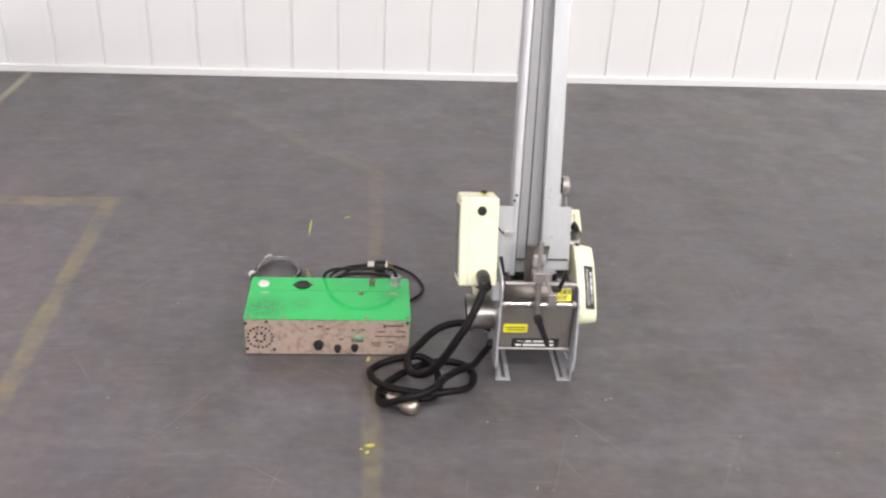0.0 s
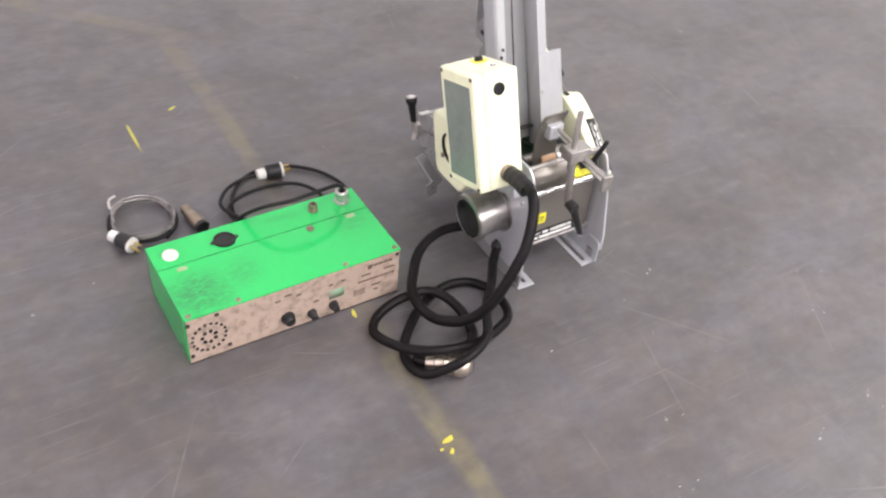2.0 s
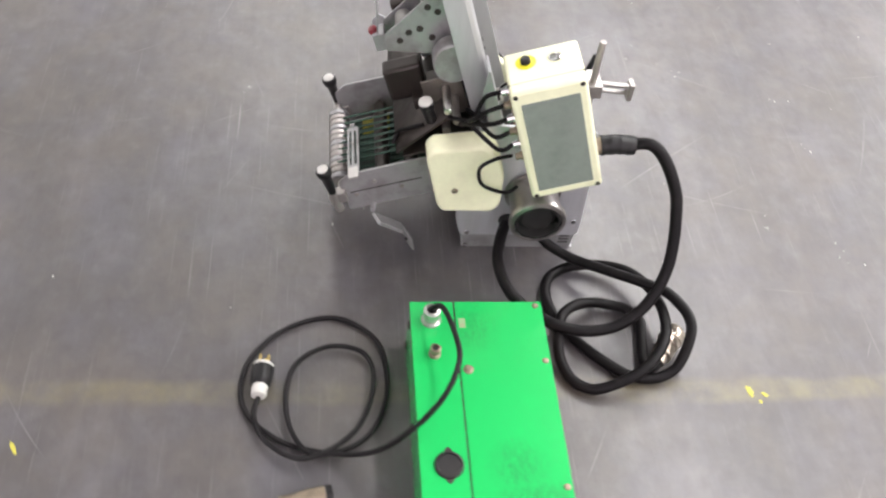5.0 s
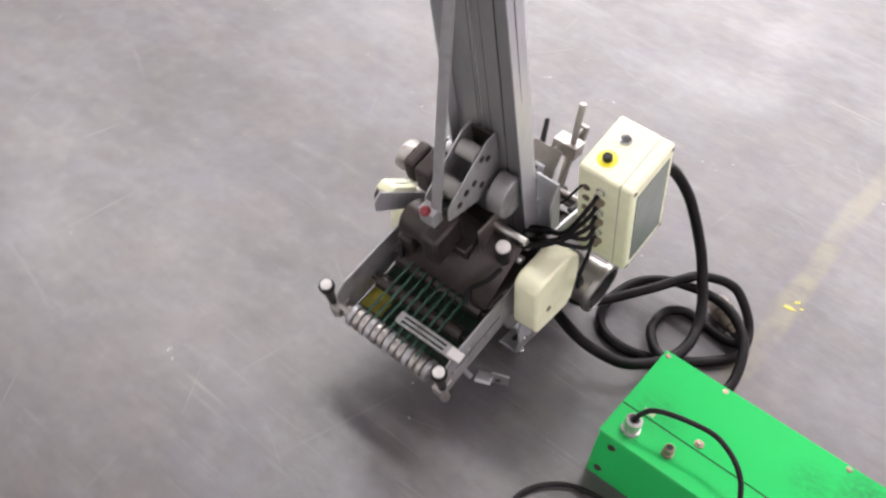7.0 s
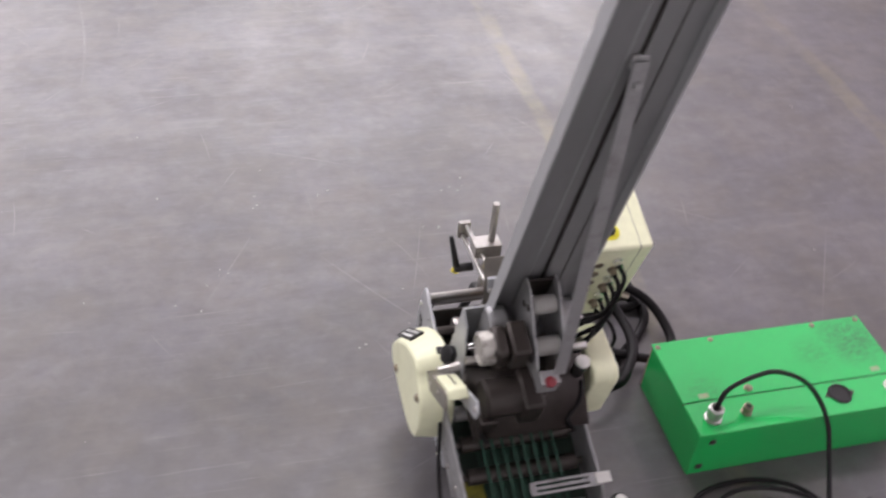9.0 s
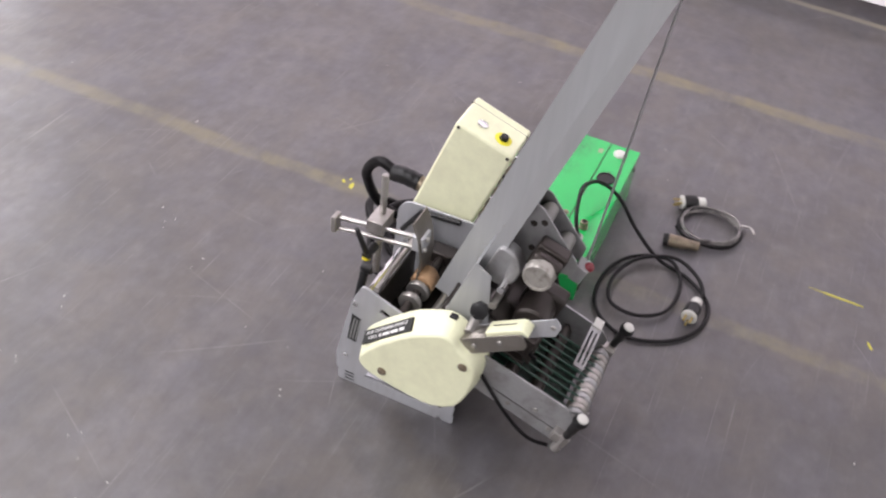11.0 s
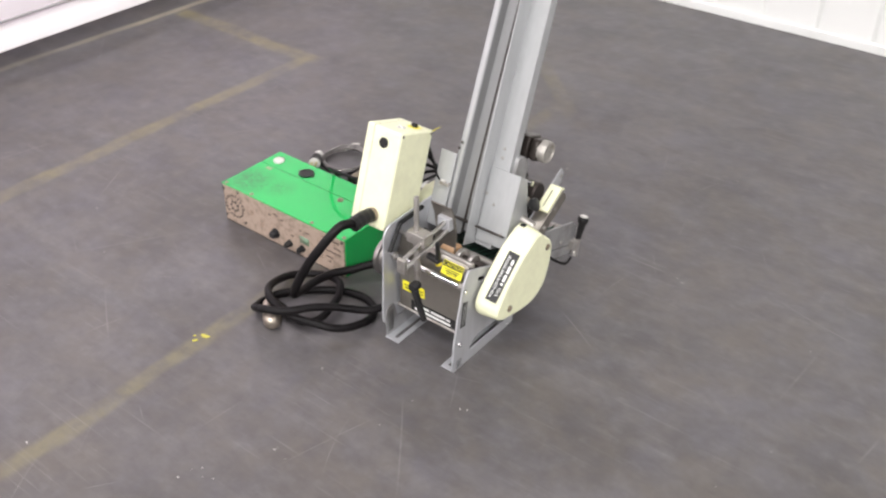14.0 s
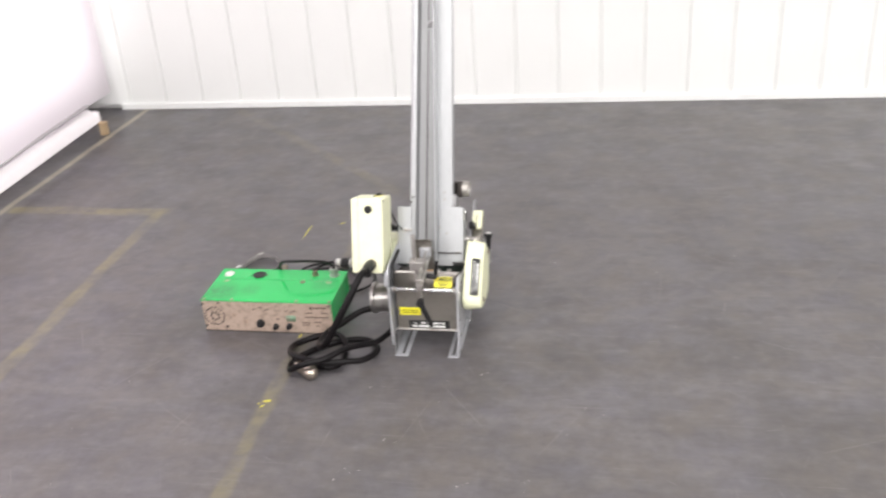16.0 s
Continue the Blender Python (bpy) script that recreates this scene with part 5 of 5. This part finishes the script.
# ---- black mains cord coiled behind the box ----
cord = thing("mains_cord", (0.36, 0.38, 0), "black mains cord looped on the floor behind the box", "cord")
loops = [(0.421, 0.192, 0.140), (0.419, 0.190, 0.158), (0.400, 0.178, 0.180), (0.345, 0.165, 0.189), (0.291, 0.162, 0.188), (0.238, 0.188, 0.170), (0.210, 0.235, 0.122), (0.212, 0.290, 0.055), (0.235, 0.360, 0.012),
         (0.262, 0.440, 0.008), (0.325, 0.501, 0.007), (0.412, 0.500, 0.007), (0.486, 0.440, 0.007), (0.513, 0.350, 0.007), (0.458, 0.276, 0.008), (0.350, 0.262, 0.009), (0.262, 0.300, 0.012),
         (0.230, 0.380, 0.017), (0.272, 0.420, 0.017), (0.345, 0.432, 0.015), (0.410, 0.415, 0.014), (0.446, 0.360, 0.013), (0.430, 0.300, 0.013), (0.360, 0.285, 0.018), (0.270, 0.318, 0.020),
         (0.222, 0.395, 0.020), (0.250, 0.455, 0.015), (0.300, 0.482, 0.014), (0.342, 0.4765, 0.019)]
part("flex", tube(loops, 0.0045, 10, 8), grey_cord, cord, "round black flex")


def mains_plug(parent, at, way, name="plug"):
    """A round black plug with a pale clamp, a white face and brass blades, pointing along way."""
    at, way = Vector(at), Vector(way).normalized()
    body = part(name, lathe(at, way, [(0.010, 0.011), (0.014, 0.0165), (0.022, 0.0185), (0.048, 0.0185), (0.049, 0.016)], 20), black_plastic, parent, "black mains plug")
    part("cord_clamp", lathe(at, way, [(-0.010, 0.008), (-0.008, 0.0125), (0.008, 0.0135), (0.012, 0.0125)], 14), white_plastic, body, "pale cord clamp")
    part("plug_face", lathe(at + way * 0.048, way, [(0, 0.0175), (0.005, 0.018), (0.006, 0.0165), (0.006, 0)], 20), white_plastic, body)
    side = way.cross(Vector((0, 0, 1))).normalized()
    lift = side.cross(way)
    for s, h in ((0.007, 0.004), (-0.007, 0.004), (0.0, -0.008)):
        a = at + way * 0.053 + side * s + lift * h
        part("blade", rod(a, a + way * 0.019, 0.0026, 6), brass, body)
    return body


mains_plug(cord, (0.348, 0.476, 0.0205), (1.0, -0.09, 0.0))

# ---- thin clear-jacketed cable with a plug, and its loose connector ----
lead = thing("clear_cable", (0.06, 0.44, 0), "clear-jacketed cable in a small coil on the floor", "cable")
ringpts = []
for k in range(30):
    w = 2 * math.pi * k / 9.3 + 2.4
    r1, r2 = 0.066 + 0.004 * math.sin(k * 1.9), 0.074 + 0.005 * math.cos(k * 1.3)
    ringpts.append((0.052 + r1 * math.cos(w), 0.445 + r2 * math.sin(w), 0.005 + 0.0007 * k + 0.002 * math.sin(k)))
part("flex", tube(ringpts, 0.0028, 8, 5), surface("clear_jacket", (0.23, 0.215, 0.21), (0.03, 0.027, 0.026), 0.10, 0.3, 200, 30, None, 0.9, 0.1), lead, "silvery clear jacket")
outer = [(0.052 + (x - 0.052) * 1.1, 0.445 + (y - 0.445) * 1.08, max(z * 0.6, 0.0042)) for x, y, z in ringpts[4:24]]
part("flex", tube(outer, 0.0032, 8, 5), grey_cord, lead, "dark inner core showing")
part("tail_end", tube([ringpts[0], (0.000, 0.520, 0.010), (0.006, 0.538, 0.014), (0.022, 0.548, 0.014)], 0.0030, 8, 5), surface("clear_end", (0.5, 0.48, 0.46), (0.3, 0.28, 0.27), 0.2, 0.2, 200, 60), lead)
mains_plug(lead, (-0.023, 0.404, 0.0205), (0.50, -0.87, 0.0))
loose = thing("loose_connector", (0.142, 0.388, 0), "tarnished brown metal cable connector lying on the floor", "connector")
part("shell", lathe((0.146, 0.438, 0.016), (0.17, -0.985, 0), [(0, 0.007), (0.003, 0.0115), (0.030, 0.012), (0.032, 0.0135), (0.046, 0.0145), (0.048, 0.0155), (0.074, 0.0155)], 20), dull_metal, loose, "tarnished metal shell")
part("rim", lathe((0.1588, 0.3645, 0.016), (0.17, -0.985, 0), [(0, 0.0155), (0.010, 0.016), (0.011, 0.013), (0.004, 0.012), (0.004, 0)], 20), black_plastic, loose)

# ---- bright paint remnants and crumbs on the floor ----
bright = surface("bright_yellow_paint", (0.50, 0.46, 0.06), (0.25, 0.22, 0.10), 0.55, 0, 160, 60, None, 0.7, 0.3)


def flake(name, pts, label, parent_at):
    """A thin torn scrap with an uneven outline."""
    t = thing(name, (*parent_at, 0), label, "paint mark", kind="stuff")
    bm = bmesh.new()
    vs = [bm.verts.new((x, y, 0.0012)) for x, y in pts]
    bm.faces.new(vs)
    geo = bmesh.ops.extrude_face_region(bm, geom=bm.faces[:])
    bmesh.ops.translate(bm, vec=(0, 0, 0.0008), verts=[v for v in geo["geom"] if isinstance(v, bmesh.types.BMVert)])
    bmesh.ops.translate(bm, vec=(0, 0, -0.0012), verts=bm.verts)
    bmesh.ops.recalc_face_normals(bm, faces=bm.faces)
    part("scrap", bm, bright, t)
    return t


def scrap_outline(cx, cy, lx, ly, turn, seed, n=14):
    random.seed(seed)
    out = []
    for k in range(n):
        w = 2 * math.pi * k / n
        r = 0.75 + 0.4 * random.random()
        x, y = lx * r * math.cos(w), ly * r * math.sin(w)
        out.append((cx + x * math.cos(turn) - y * math.sin(turn), cy + x * math.sin(turn) + y * math.cos(turn)))
    return out


for cx, cy, lx, ly, turn, seed in ((0.352, -0.388, 0.013, 0.006, 0.2, 1), (0.345, -0.414, 0.007, 0.004, 0.9, 2), (0.134, 0.772, 0.066, 0.0032, 1.55, 3), (0.262, 0.855, 0.013, 0.004, 0.5, 4), (0.345, -0.020, 0.012, 0.004, 1.4, 5), (0.330, -0.402, 0.004, 0.003, 0.2, 6)):
    flake("paint_remnant", scrap_outline(cx, cy, lx, ly, turn, seed), "bright yellow paint remnant on the concrete", (cx, cy))
crumbs = thing("floor_crumbs", (0.9, -0.2, 0), "scattered pale crumbs and grit on the floor", "grit", kind="stuff")
bm = bmesh.new()
random.seed(11)
spots = [(1.166, -0.723), (1.311, -0.354), (1.141, -0.822), (1.264, -0.477), (0.689, -0.689), (1.164, 0.537), (1.534, -0.052), (1.247, -0.462), (0.988, -0.202), (0.879, -0.351), (0.655, -0.296), (1.146, 0.550), (1.167, 0.541), (0.542, 0.538), (1.585, 0.110), (1.002, -0.195)]
for cx, cy, count in ((0.772, -0.543, 3), (1.287, -0.443, 2), (0.990, -0.716, 3), (0.670, -0.675, 3), (1.168, -0.687, 2)):
    for k in range(count):
        spots.append((cx + random.gauss(0, 0.016), cy + random.gauss(0, 0.012)))
for k in range(26):
    spots.append((random.uniform(-0.4, 1.9), random.uniform(-1.5, 1.3)))
for x, y in spots:
    if -0.03 < x < 0.49 and -0.03 < y < 0.26:
        continue
    r = random.uniform(0.0009, 0.0021)
    made = bmesh.ops.create_icosphere(bm, subdivisions=1, radius=r)
    sx, sy = random.uniform(0.6, 2.2), random.uniform(0.5, 1.4)
    for v in made["verts"]:
        v.co = Vector((v.co.x * sx + x, v.co.y * sy + y, v.co.z * 0.5 + r * 0.5))
part("grit", bm, surface("pale_grit", (0.42, 0.41, 0.39), (0.2, 0.19, 0.18), 0.6, 0, 200, 60, None, 0.6), crumbs)
